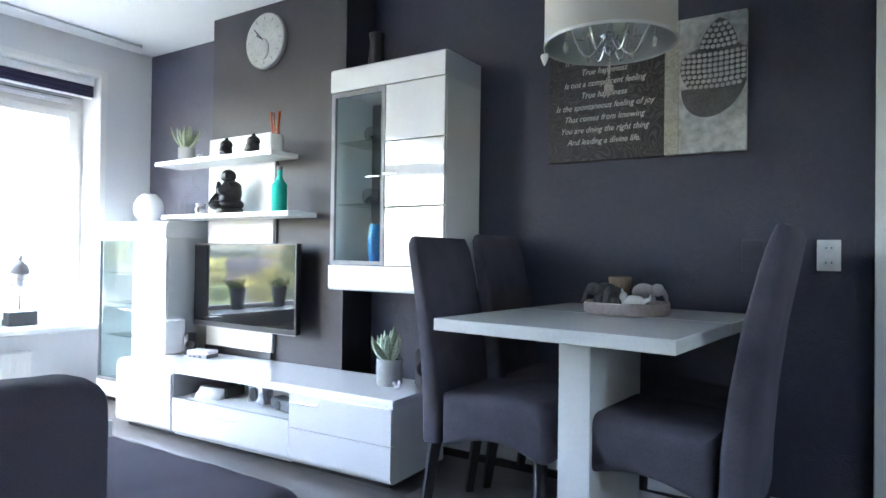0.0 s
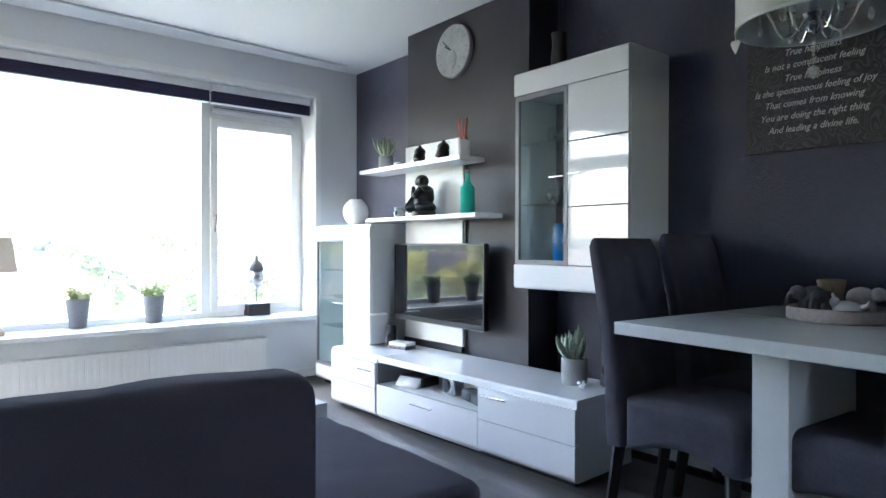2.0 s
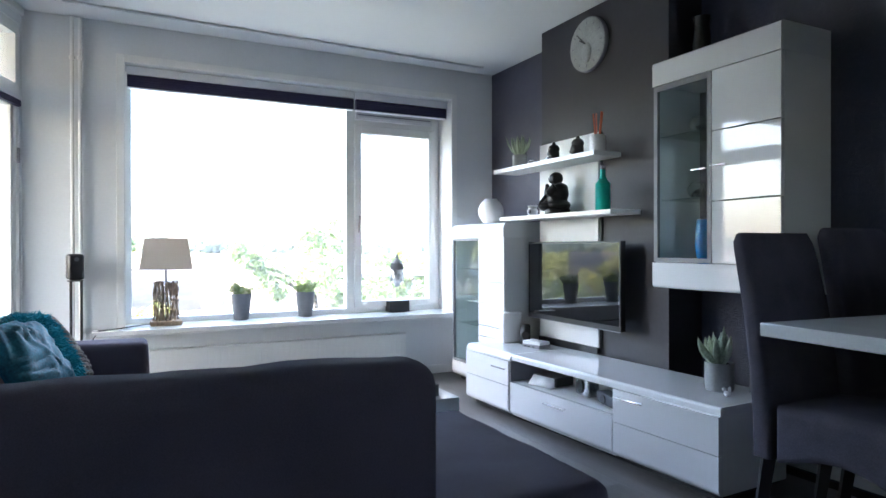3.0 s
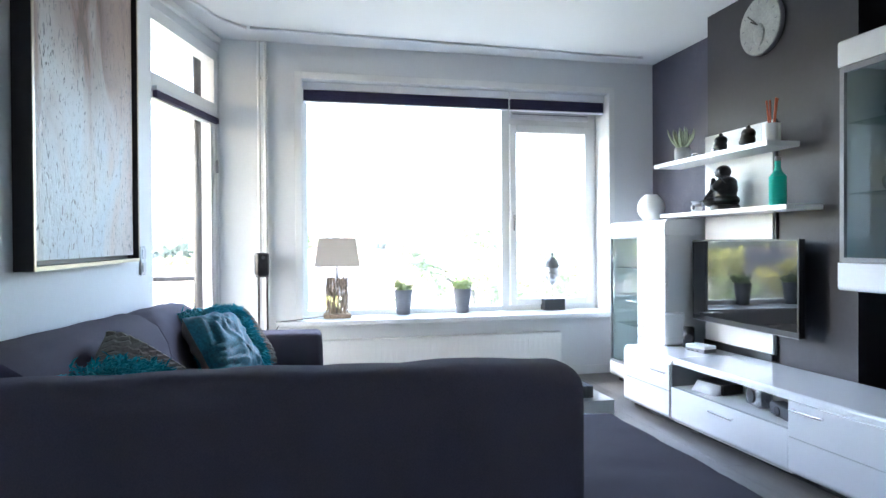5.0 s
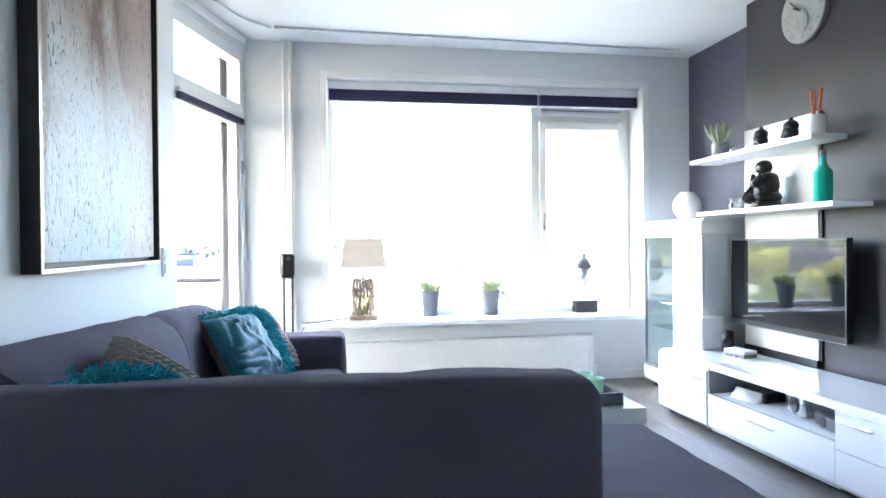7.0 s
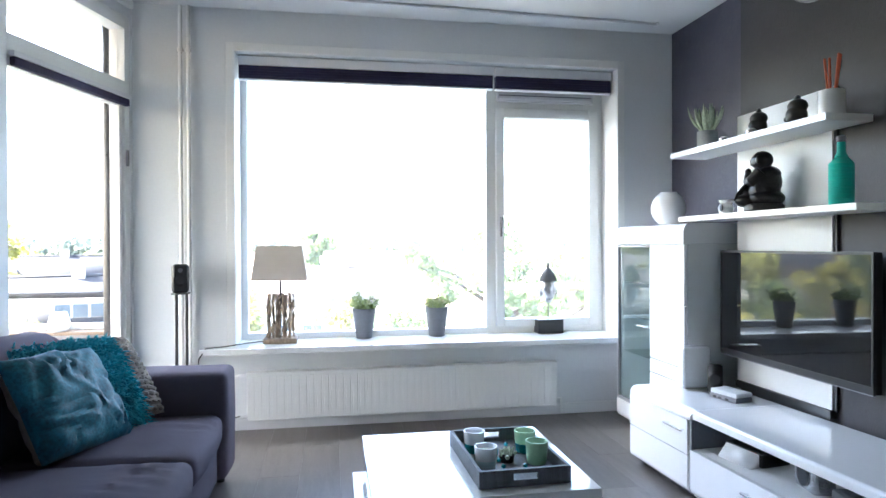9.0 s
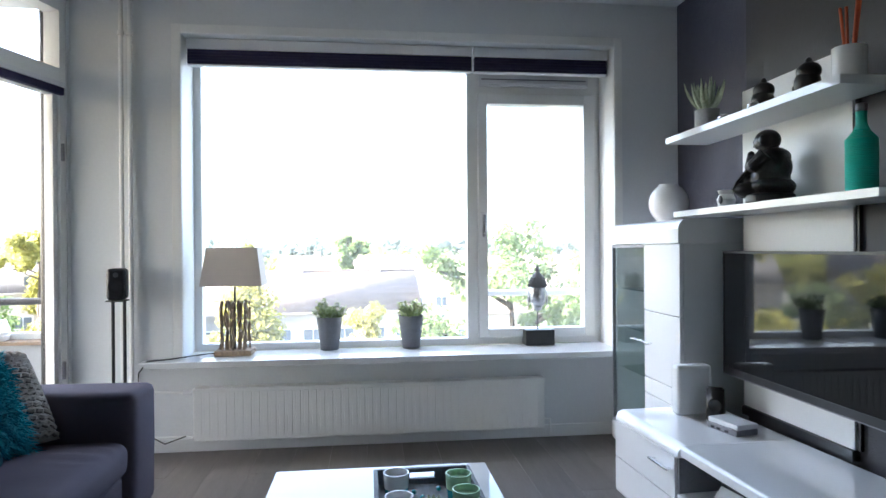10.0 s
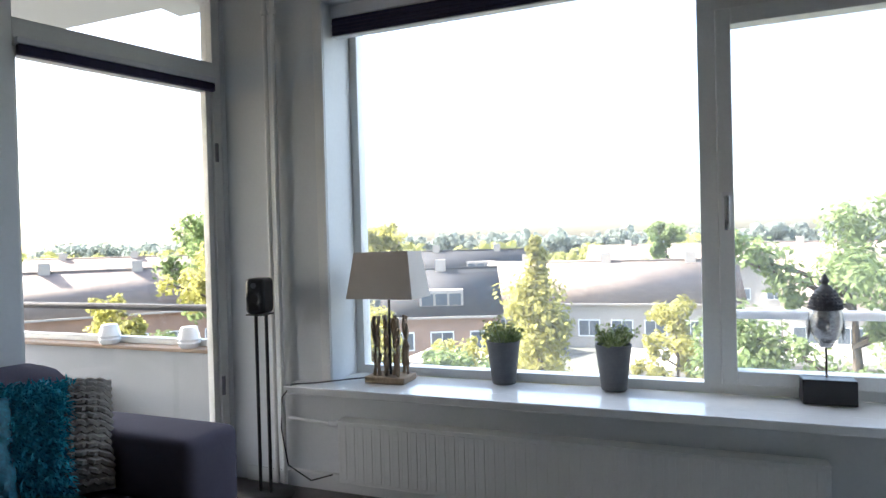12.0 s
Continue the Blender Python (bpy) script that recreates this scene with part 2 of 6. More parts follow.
def extrude_profile(outline, axis, a0, a1):
    """A prism of a closed outline of (u, v): axis 'x' takes (y, z), 'y' takes (x, z), 'z' takes (x, y)."""
    bm = bmesh.new()
    put = {"x": lambda a, u, v: (a, u, v), "y": lambda a, u, v: (u, a, v), "z": lambda a, u, v: (u, v, a)}[axis]
    A = [bm.verts.new(put(a0, u, v)) for u, v in outline]
    C = [bm.verts.new(put(a1, u, v)) for u, v in outline]
    n = len(outline)
    bm.faces.new(A)
    bm.faces.new(C[::-1])
    for i in range(n):
        bm.faces.new((A[i], C[i], C[(i + 1) % n], A[(i + 1) % n]))
    bmesh.ops.recalc_face_normals(bm, faces=bm.faces)
    return bm


def thing(name, loc=(0, 0, 0), rz=0.0, label="", category="", group="", kind=""):
    e = new(name)
    e.empty_display_size = 0.1
    e.matrix_basis = pose(*loc, 0, 0, rz)
    return tagged(e, label, category, group, kind)


def mesh_of(name, bm, mat, smooth=True):
    me = bpy.data.meshes.new(name)
    bm.normal_update()
    bm.to_mesh(me)
    bm.free()
    me.materials.append(mat)
    if smooth:
        me.polygons.foreach_set("use_smooth", [True] * len(me.polygons))
        me.set_sharp_from_angle(angle=radians(38))
        for p in me.polygons:
            if p.area > 0.0015 and max(abs(c) for c in p.normal) > 0.99999:
                p.use_smooth = False
    return me


def part(name, bm, mat, parent, label="", m=None):
    ob = new(name, mesh_of(name, bm, mat))
    ob.parent = parent
    if m is not None:
        ob.matrix_basis = m
    if label:
        ob["label"] = label
    return ob


def solid(name, bm, mat, label="", category="", kind="", loc=(0, 0, 0), rz=0.0, group=""):
    ob = new(name, mesh_of(name, bm, mat))
    ob.matrix_basis = pose(*loc, 0, 0, rz)
    return tagged(ob, label, category, group, kind)


def S(name, bm, mat, label="", category=""):
    return solid(name, bm, mat, label, category, "structure")


rng = random.Random(7)

# ---- the room ----
CEIL = 2.5
XB, YL = 7.4, -3.63
SLANT = 163.75
DX, DY = 0.87, -3.63
floor_bm = B(-0.02, XB, YL - 0.3, 0.02, -0.12, -0.012)
floor = S("floor", floor_bm, M_SOIL, "grey oak laminate floor of long planks", "floor")
ceiling = S("ceiling", B(-0.4, XB + 0.1, YL - 0.4, 0.3, CEIL, CEIL + 0.15), M_CEIL, "plain white painted ceiling", "ceiling")
# dark wall, with the breast
S("wall_north", B(0.0, 4.62, 0.0, 0.2, -0.1, CEIL), M_DARK, "dark blue-grey relief wallpaper wall", "wall")
S("wall_north_breast", B(1.07, 2.2, -0.247, -0.001, -0.05, CEIL - 0.001), M_CHIM, "dark chimney breast with relief wallpaper", "wall")
S("wall_north_end", B(4.62, XB, 0.0, 0.2, -0.1, CEIL), M_WALL, "pale painted wall beyond the dark wall", "wall")
# unseen opening, added for the rear fill lamp
EY0, EY1, EZ0, EZ1 = -2.1, -1.55, 1.2, 2.0
S("wall_east", B(XB, XB + 0.15, YL - 0.2, EY0, -0.1, CEIL), M_BEIGE, "plain unseen end wall, beige to warm its bounce light", "wall")
S("wall_east_end", B(XB, XB + 0.15, EY1, 0.2, -0.1, CEIL), M_BEIGE, "plain unseen end wall, beige to warm its bounce light", "wall")
S("wall_east_lower", B(XB, XB + 0.15, EY0, EY1, -0.1, EZ0), M_BEIGE, "plain unseen wall under the added rear opening", "wall")
S("wall_east_upper", B(XB, XB + 0.15, EY0, EY1, EZ1, CEIL), M_BEIGE, "plain unseen wall over the added rear opening", "wall")
S("wall_south", B(DX, XB, YL - 0.2, YL, -0.1, CEIL), M_WALL, "pale painted side wall with a painting", "wall")
trim = S("trim", B(4.588, 4.69, -0.035, -0.002, 0, CEIL - 0.002, 0.004), M_FRAME, "white painted door casing", "trim")
# window wall: opening y -2.81..-0.40, z 0.5..2.25
WY0, WY1, WZ0, WZ1, WX = -2.81, -0.395, 0.50, 2.25, -0.265
S("wall_west", B(-0.36, 0.0, WY1, 0.2, -0.1, CEIL), M_WALL, "pale painted wall beside the window", "wall")
S("wall_west_corner", B(-0.36, 0.0, -3.40, WY0, -0.1, CEIL), M_WALL, "pale painted wall in the corner with pipes", "wall")
S("wall_west_lower", B(-0.36, 0.0, WY0, WY1, -0.1, WZ0 - 0.035), M_WALL, "pale painted wall under the window", "wall")
S("wall_west_upper", B(-0.36, 0.0, WY0, WY1, WZ1, CEIL), M_WALL, "pale painted wall over the window", "wall")
# slanted wall with the balcony door, in its own frame: local x runs to the window wall, local y outwards
slw = thing("wall_slant", (DX, DY, 0), SLANT, "pale painted slanted wall round the balcony door", "wall", kind="structure")
part("pier", B(0.885, 0.99, 0.0, 0.12, -0.1, CEIL), M_WALL, slw)
part("header", B(-0.03, 0.885, 0.0, 0.12, 2.40, CEIL), M_WALL, slw)
part("threshold", B(-0.03, 0.885, 0.0, 0.12, -0.1, 0.03), M_FRAME, slw)


def baseboard(x0, x1, y0, y1):
    return S("baseboard", B(x0, x1, y0, y1, 0, 0.07, 0.004), M_BASEB, "white painted skirting board", "baseboard")


baseboard(0.001, 0.014, -3.3, -0.001)
baseboard(2.2, 4.588, -0.014, -0.001)
baseboard(0.014, 1.07, -0.014, -0.001)
baseboard(DX, XB, YL + 0.001, YL + 0.014)

# ---- main window ----
win = thing("window_1", (0, 0, 0), 0, "large white framed window with a fixed pane and a narrow casement", "window", kind="structure")
FD = (WX - 0.04, WX + 0.03)
part("frame_left", B(*FD, WY0, WY0 + 0.04, WZ0, WZ1), M_FRAME, win)
part("frame_right", B(*FD, WY1 - 0.035, WY1, WZ0, WZ1), M_FRAME, win)
part("frame_top", B(*FD, WY0 + 0.04, WY1 - 0.035, WZ1 - 0.06, WZ1), M_FRAME, win)
part("frame_bottom", B(*FD, WY0 + 0.04, WY1 - 0.035, WZ0, WZ0 + 0.04), M_FRAME, win)
part("mullion", B(*FD, -1.222, -1.158, WZ0 + 0.04, WZ1 - 0.06), M_FRAME, win)
part("head_bar", B(*FD, -1.158, WY1 - 0.035, 2.022, WZ1 - 0.06), M_FRAME, win)
sash = thing("sash", (0, 0, 0))
sash.parent = win
CX = (WX - 0.03, WX + 0.05)
part("stile", B(*CX, -1.156, -1.10, 0.542, 2.02, 0.004), M_FRAME, sash)
part("stile", B(*CX, -0.498, -0.432, 0.542, 2.02, 0.004), M_FRAME, sash)
part("rail", B(*CX, -1.10, -0.498, 1.955, 2.02, 0.004), M_FRAME, sash)
part("rail", B(*CX, -1.10, -0.498, 0.542, 0.595, 0.004), M_FRAME, sash)
hb = B(WX + 0.0505, WX + 0.062, -1.146, -1.110, 1.19, 1.30, 0.003)
handle = part("handle", hb, M_ALU, sash, "white window handle")
part("lever", B(WX + 0.0625, WX + 0.084, -1.138, -1.118, 1.15, 1.285, 0.005), M_CHROME, handle, "bright metal lever")
vent = part("vent_grille", B(WX + 0.031, WX + 0.055, -1.150, -0.470, 2.062, 2.130, 0.004), M_ALU, win, "white ventilation grille strip")
part("flap", B(WX + 0.0555, WX + 0.066, -1.135, -0.485, 2.074, 2.096, 0.003), M_ALU, vent)
part("slot", B(WX + 0.0552, WX + 0.057, -1.135, -0.485, 2.099, 2.106), M_GREYP, vent, "dark ventilation slot")
p1 = part("pane", B(WX - 0.006, WX, WY0 + 0.04, -1.222, WZ0 + 0.04, WZ1 - 0.06), M_GLASS, win)
p2 = part("pane", B(WX - 0.006, WX, -1.10, -0.498, 0.595, 1.955), M_GLASS, win)
p1.visible_shadow = p2.visible_shadow = False
bar = thing("safety_bar", (-0.40, -0.8, 0.80), 0, "white horizontal safety bar outside the casement", "rail")
part("bar", T([(0, -0.42, 0), (0, 0.42, 0)], 0.02, 12), M_ALU, bar)
for yy in (-0.38, 0.38):
    part("bracket", B(-0.01, 0.058, yy, yy + 0.03, -0.02, 0.02), M_ALU, bar)
S("window_trim", B(0.001, 0.012, WY0 - 0.05, WY0 - 0.001, WZ0, WZ1 + 0.05, 0.003), M_FRAME, "white painted window casing", "trim")
S("window_trim", B(0.001, 0.012, WY1 + 0.001, WY1 + 0.05, WZ0, WZ1 + 0.05, 0.003), M_FRAME, "white painted window casing", "trim")
S("window_trim", B(0.001, 0.012, WY0 - 0.001, WY1 + 0.001, WZ1 + 0.001, WZ1 + 0.05, 0.003), M_FRAME, "white painted window casing", "trim")
sill_bm = B(WX + 0.03, 0.0, WY0 + 0.001, WY1 - 0.001, 0.465, 0.499)
box(sill_bm, 0.0, 0.12, -3.0, -0.36, 0.465, 0.5, 0.005)
S("window_sill", sill_bm, M_SILL, "glossy white window sill", "window sill")


def blind(y0, y1, z0):
    b = thing("roller_blind", (0, 0, 0), 0, "rolled-up navy pleated blind under a white rail", "blind", "window blinds")
    part("headrail", B(-0.10, -0.05, y0, y1, 2.188, 2.244, 0.004), M_ALU, b, "white aluminium rail")
    bm = bmesh.new()
    for i in range(5):
        box(bm, -0.10 + 0.003 * (i % 2), -0.055 + 0.003 * (i % 2), y0 + 0.004, y1 - 0.004, z0 + i * 0.016, z0 + i * 0.016 + 0.0155, 0.003, 1)
    part("pleats", bm, M_BLIND, b)
    part("bottom_rail", B(-0.098, -0.057, y0 + 0.004, y1 - 0.004, z0 - 0.008, z0 - 0.001, 0.002), M_ALU, b)
    return b


blind(WY0 + 0.01, -1.215, 2.107)
blind(-1.205, WY1 - 0.01, 2.107)

# ---- balcony door in the slanted wall ----
bd = thing("door_1", (DX, DY, 0), SLANT, "white balcony door with a full glass pane and a top light", "door", kind="structure")
part("jamb", B(-0.03, 0.0, 0.03, 0.10, 0.03, 2.40), M_FRAME, bd)
part("jamb", B(0.842, 0.885, 0.005, 0.10, 0.03, 2.40, 0.003), M_FRAME, bd)
part("head", B(0.0, 0.842, 0.005, 0.10, 2.33, 2.40), M_FRAME, bd)
part("transom", B(0.0, 0.842, 0.0, 0.10, 1.93, 2.03, 0.004), M_FRAME, bd)
leaf = thing("leaf", (0, 0, 0))
leaf.parent = bd
part("stile", B(0.002, 0.02, 0.03, 0.07, 0.05, 1.928, 0.003), M_FRAME, leaf)
part("stile", B(0.812, 0.840, 0.02, 0.07, 0.05, 1.928, 0.003), M_FRAME, leaf)
part("rail", B(0.02, 0.812, 0.02, 0.07, 1.89, 1.928, 0.003), M_FRAME, leaf)
part("rail", B(0.02, 0.812, 0.02, 0.07, 0.05, 0.16, 0.003), M_FRAME, leaf)
for g in (B(0.02, 0.812, 0.044, 0.05, 0.16, 1.89), B(0.0, 0.842, 0.044, 0.05, 2.03, 2.33)):
    part("pane", g, M_CLEAR, bd).visible_shadow = False
for z in (0.42, 1.55):
    part("hinge", T([(0.848, -0.006, z), (0.848, -0.006, z + 0.09)], 0.009, 8), M_GREYP, bd, "grey steel hinge")
part("door_blind", B(0.01, 0.835, -0.03, -0.002, 1.885, 1.925, 0.004), M_BLIND, bd, "rolled-up navy pleated blind")
part("blind_rail", B(0.005, 0.84, -0.032, -0.002, 1.926, 1.95, 0.004), M_ALU, bd)

# ---- heating, pipes, rails ----
rad = thing("radiator", (0, 0, 0), 0, "long low white panel radiator under the window", "radiator")
RY0, RY1, RZ0, RZ1 = -2.74, -0.84, 0.072, 0.350
bm = B(0.05, 0.085, RY0, RY1, RZ0, RZ1, 0.006)
n_rib = 44
part("panel", bm, M_RAD, rad)
rib_me = mesh_of("rib", B(-0.001, 0.0022, -0.014, 0.014, RZ0 + 0.018, RZ1 - 0.018, 0.0022, 1), M_RAD)
for i in range(n_rib):
    rib = new("rib", rib_me)
    rib.parent, rib.location = rad, (0.0845, RY0 + 0.03 + i * (RY1 - RY0 - 0.06) / (n_rib - 1), 0)
part("top_grille", B(0.02, 0.10, RY0, RY1, RZ1 - 0.002, RZ1 + 0.004, 0.002), M_RAD, rad)
for y in (RY0 + 0.2, RY1 - 0.2):
    part("bracket", B(0.001, 0.05, y, y + 0.03, 0.12, 0.33), M_RAD, rad)
part("valve", T([(0.07, RY0 - 0.002, 0.33), (0.07, RY0 - 0.05, 0.33)], 0.014), M_ALU, rad, "white radiator valve")
part("feed_pipe", T([(0.07, RY0 - 0.05, 0.33), (0.06, -2.95, 0.335), (0.05, -3.02, 0.335)], 0.007), M_FRAME, rad)
part("return_pipe", T([(0.04, RY1 + 0.002, 0.11), (0.04, RY1 + 0.04, 0.11), (0.04, RY1 + 0.045, 0.01)], 0.007), M_FRAME, rad)
part("floor_pipe", T([(0.03, -3.02, 0.085), (0.03, RY0 + 0.1, 0.085)], 0.008), M_FRAME, rad)

for y in (-3.106, -3.062):
    p = thing("riser_pipe", (0.035, y, 0), 0, "white painted heating riser pipe in the corner", "pipe", "riser pipes")
    part("pipe", T([(0, 0, 0), (0, 0, CEIL - 0.01)], 0.011, 14), M_FRAME, p)
    part("clamp", T([(0, 0, 2.22), (0, 0, 2.24)], 0.017, 14), M_FRAME, p)

rail = thing("curtain_rail", (0, 0, 0), 0, "thin white curtain rail fixed to the ceiling", "curtain rail")
part("rail_bar", T([(0.30, -3.14, CEIL - 0.011), (0.187, -0.2, CEIL - 0.011)], 0.010, 8), M_ALU, rail)
for y in (-3.14, -2.1, -1.1, -0.22):
    part("clip", B(0.164 - 0.0384 * y, 0.196 - 0.0384 * y, y, y + 0.015, CEIL - 0.02, CEIL - 0.001, 0.002), M_ALU, rail)
rail2 = thing("curtain_rail", (0, 0, 0), 0, "thin white curtain rail over the balcony door", "curtain rail")
part("rail_bar", T([(0.30, -3.17, CEIL - 0.012), (0.45, -3.32, CEIL - 0.012), (0.75, -3.45, CEIL - 0.012), (1.7, -3.50, CEIL - 0.012)], 0.010, 8), M_ALU, rail2)
coving = thing("coving", (DX, DY, 0), SLANT, "white painted coving over the balcony door", "trim", kind="structure")
part("moulding", B(-0.05, 0.88, -0.03, -0.001, CEIL - 0.05, CEIL - 0.002, 0.01), M_FRAME, coving)


# ---- wall unit ----
def handle_bar(parent, x0, x1, y, z):
    bm = B(x0, x1, y - 0.024, y - 0.014, z - 0.004, z + 0.004, 0.002)
    box(bm, x0 + 0.012, x0 + 0.02, y - 0.015, y + 0.001, z - 0.003, z + 0.003)
    box(bm, x1 - 0.02, x1 - 0.012, y - 0.015, y + 0.001, z - 0.003, z + 0.003)
    return part("handle", bm, M_CHROME, parent, "slim chrome bar handle")


def rounded_front(x0, x1, y0, y1, z0, z1, r_top=0.0, r_bot=0.0):
    """A board with its front (low y) top and bottom edges rounded."""
    o = [(y1, z0), (y1, z1)]
    o += [(y0 + r_top - r_top * math.sin(a), z1 - r_top + r_top * math.cos(a)) for a in [k * math.pi / 12 for k in range(7)]] if r_top else [(y0, z1)]
    o += [(y0 + r_bot - r_bot * math.cos(a), z0 + r_bot - r_bot * math.sin(a)) for a in [k * math.pi / 12 for k in range(7)]] if r_bot else [(y0, z0)]
    return extrude_profile(o, "x", x0, x1)


LF, LB, LT = -0.735, -0.285, 0.387
low = thing("tv_lowboard", (1.83, -0.48, 0), 2.1, "long white high-gloss lowboard with drawers and an open niche", "lowboard")


def lo(bm):
    bmesh.ops.translate(bm, verts=bm.verts, vec=(-1.83, 0.48, 0))
    return bm


part("plinth", lo(B(0.97, 2.84, LF + 0.05, LB, 0.0, 0.025)), M_BLACK, low)
part("top", lo(rounded_front(1.432, 2.875, LF + 0.012, LB, 0.352, LT, 0.012, 0.0)), M_GLOSS, low)
part("top", lo(rounded_front(0.922, 1.428, LF + 0.002, LB, 0.345, LT, 0.036, 0.0)), M_GLOSS, low)
part("carcass", lo(B(0.926, 1.412, LF + 0.03, LB, 0.025, 0.344)), M_SATIN, low)
part("carcass", lo(B(2.29, 2.87, LF + 0.03, LB, 0.025, 0.351)), M_SATIN, low)
part("side_panel", lo(B(1.413, 1.429, LF + 0.008, LB, 0.030, 0.344, 0.002)), M_GREYP, low, "grey edge of the niche")
part("niche_floor", lo(B(1.430, 2.289, LF + 0.02, LB, 0.025, 0.222)), M_SATIN, low)
part("niche_back", lo(B(1.431, 2.288, LB - 0.015, LB, 0.223, 0.351)), M_SATIN, low)
for x0, x1, z0, z1, rb, yf, hx in ((0.922, 1.411, 0.195, 0.343, 0.0, LF, (1.255, 1.400, 0.295)), (0.922, 1.411, 0.03, 0.191, 0.028, LF, None),
                                   (1.432, 2.284, 0.03, 0.222, 0.028, LF, (1.775, 1.955, 0.172)), (2.289, 2.875, 0.195, 0.351, 0.0, LF, (2.315, 2.49, 0.318)),
                                   (2.289, 2.875, 0.03, 0.191, 0.028, LF, None)):
    d = part("drawer", lo(rounded_front(x0, x1, yf, yf + 0.029, z0, z1, 0.0, rb)), M_GLOSS, low)
    if hx:
        h = handle_bar(d, hx[0] - 1.83, hx[1] - 1.83, yf + 0.48, hx[2])

# tall display cabinet by the window
CF, CT = -0.50, 1.205
cab = thing("display_cabinet", (0.58, -0.25, 0), 0, "white high-gloss display cabinet with a narrow glass door", "cabinet")


def ca(bm):
    bmesh.ops.translate(bm, verts=bm.verts, vec=(-0.58, 0.25, 0))
    return bm


part("cap", ca(rounded_front(0.228, 0.982, CF - 0.005, -0.002, 1.098, CT, 0.045, 0.0)), M_GLOSS, cab)
part("base", ca(rounded_front(0.228, 0.628, CF - 0.005, -0.03, 0.03, 0.148, 0.0, 0.04)), M_GLOSS, cab)
part("foot", ca(B(0.27, 0.90, CF + 0.05, -0.05, 0.0, 0.03)), M_BLACK, cab)
part("side", ca(B(0.233, 0.249, CF + 0.02, -0.02, 0.149, 1.097)), M_SATIN, cab)
part("side", ca(B(0.963, 0.980, CF + 0.02, -0.002, 0.389, 1.097)), M_SATIN, cab, "white side panel")
part("divider", ca(B(0.614, 0.628, CF + 0.02, -0.02, 0.149, 1.097)), M_SATIN, cab)
part("back", ca(B(0.249, 0.614, -0.02, -0.004, 0.149, 1.097)), M_SATIN, cab)
part("carcass", ca(B(0.630, 0.915, CF + 0.02, -0.02, 0.03, 1.097)), M_SATIN, cab)
part("carcass", ca(B(0.916, 0.962, CF + 0.02, -0.02, 0.389, 1.097)), M_SATIN, cab)
for z0, z1 in ((0.03, 0.386), (0.390, 0.464), (0.468, 0.780), (0.784, 1.095)):
    part("door_panel", ca(B(0.631, 0.916 if z0 < 0.3 else 0.981, CF, CF + 0.018, z0, z1, 0.003)), M_GLOSS, cab)
gd = part("glass_door", ca(B(0.235, 0.245, CF - 0.002, CF + 0.016, 0.152, 1.095)), M_GREYP, cab, "glass door in a grey frame")
part("frame_rail", ca(B(0.245, 0.626, CF - 0.002, CF + 0.016, 1.080, 1.095)), M_GREYP, gd)
part("frame_rail", ca(B(0.245, 0.626, CF - 0.002, CF + 0.016, 0.152, 0.167)), M_GREYP, gd)
part("pane", ca(B(0.245, 0.626, CF + 0.003, CF + 0.009, 0.167, 1.080)), M_SMOKE, gd)
handle_bar(gd, 0.525 - 0.58, 0.615 - 0.58, CF + 0.248, 0.632)
handle_bar(cab, 0.640 - 0.58, 0.725 - 0.58, CF + 0.250, 0.632)
for z in (0.44, 0.66, 0.86):
    part("glass_shelf", ca(B(0.250, 0.613, CF + 0.04, -0.025, z, z + 0.006)), M_SMOKE, cab)

# hanging glass cabinet
HX0, HX1, HF, HZ0, HZ1, HM = 2.182, 2.905, -0.34, 0.82, 1.99, 2.547
hang = thing("wall_cabinet", (2.54, -0.17, HZ0), 0, "tall white high-gloss wall-hung cabinet with glass and solid doors", "cabinet")


def ha(bm):
    bmesh.ops.translate(bm, verts=bm.verts, vec=(-2.54, 0.17, -HZ0))
    return bm


def bump_cap(x0, x1, z0, z1, rt, rb):
    return ha(rounded_front(x0, x1, HF - 0.004, -0.003, z0, z1, rt, rb))


part("cap", bump_cap(HX0, HX1, HZ1 - 0.125, HZ1, 0.02, 0.0), M_GLOSS, hang)
part("bottom", bump_cap(HX0, HX1, HZ0, HZ0 + 0.13, 0.0, 0.02), M_GLOSS, hang)
part("side", ha(B(HX0 + 0.004, HX0 + 0.02, HF + 0.02, -0.003, HZ0 + 0.131, HZ1 - 0.126)), M_SATIN, hang)
part("side", ha(B(HX1 - 0.018, HX1 - 0.0003, HF + 0.019, -0.003, HZ0 + 0.1303, HZ1 - 0.1253)), M_SATIN, hang)
part("divider", ha(B(HM, HM + 0.016, HF + 0.02, -0.02, HZ0 + 0.131, HZ1 - 0.126)), M_SATIN, hang)
part("back", ha(B(HX0 + 0.021, HX1 - 0.019, -0.018, -0.004, HZ0 + 0.131, HZ1 - 0.126)), M_GREYP, hang)
for z0, z1 in ((HZ0 + 0.133, 1.245), (1.249, 1.575), (1.579, HZ1 - 0.128)):
    part("door_panel", ha(B(HM + 0.004, HX1 - 0.001, HF, HF + 0.018, z0, z1, 0.003)), M_GLOSS, hang)
gd = part("glass_door", ha(B(HX0 + 0.006, HX0 + 0.03, HF, HF + 0.018, HZ0 + 0.134, HZ1 - 0.129)), M_GREYP, hang, "glass door in a dark grey frame")
part("frame_stile", ha(B(HM - 0.022, HM, HF, HF + 0.018, HZ0 + 0.134, HZ1 - 0.129)), M_GREYP, gd)
part("frame_rail", ha(B(HX0 + 0.03, HM - 0.022, HF, HF + 0.018, HZ1 - 0.155, HZ1 - 0.129)), M_GREYP, gd)
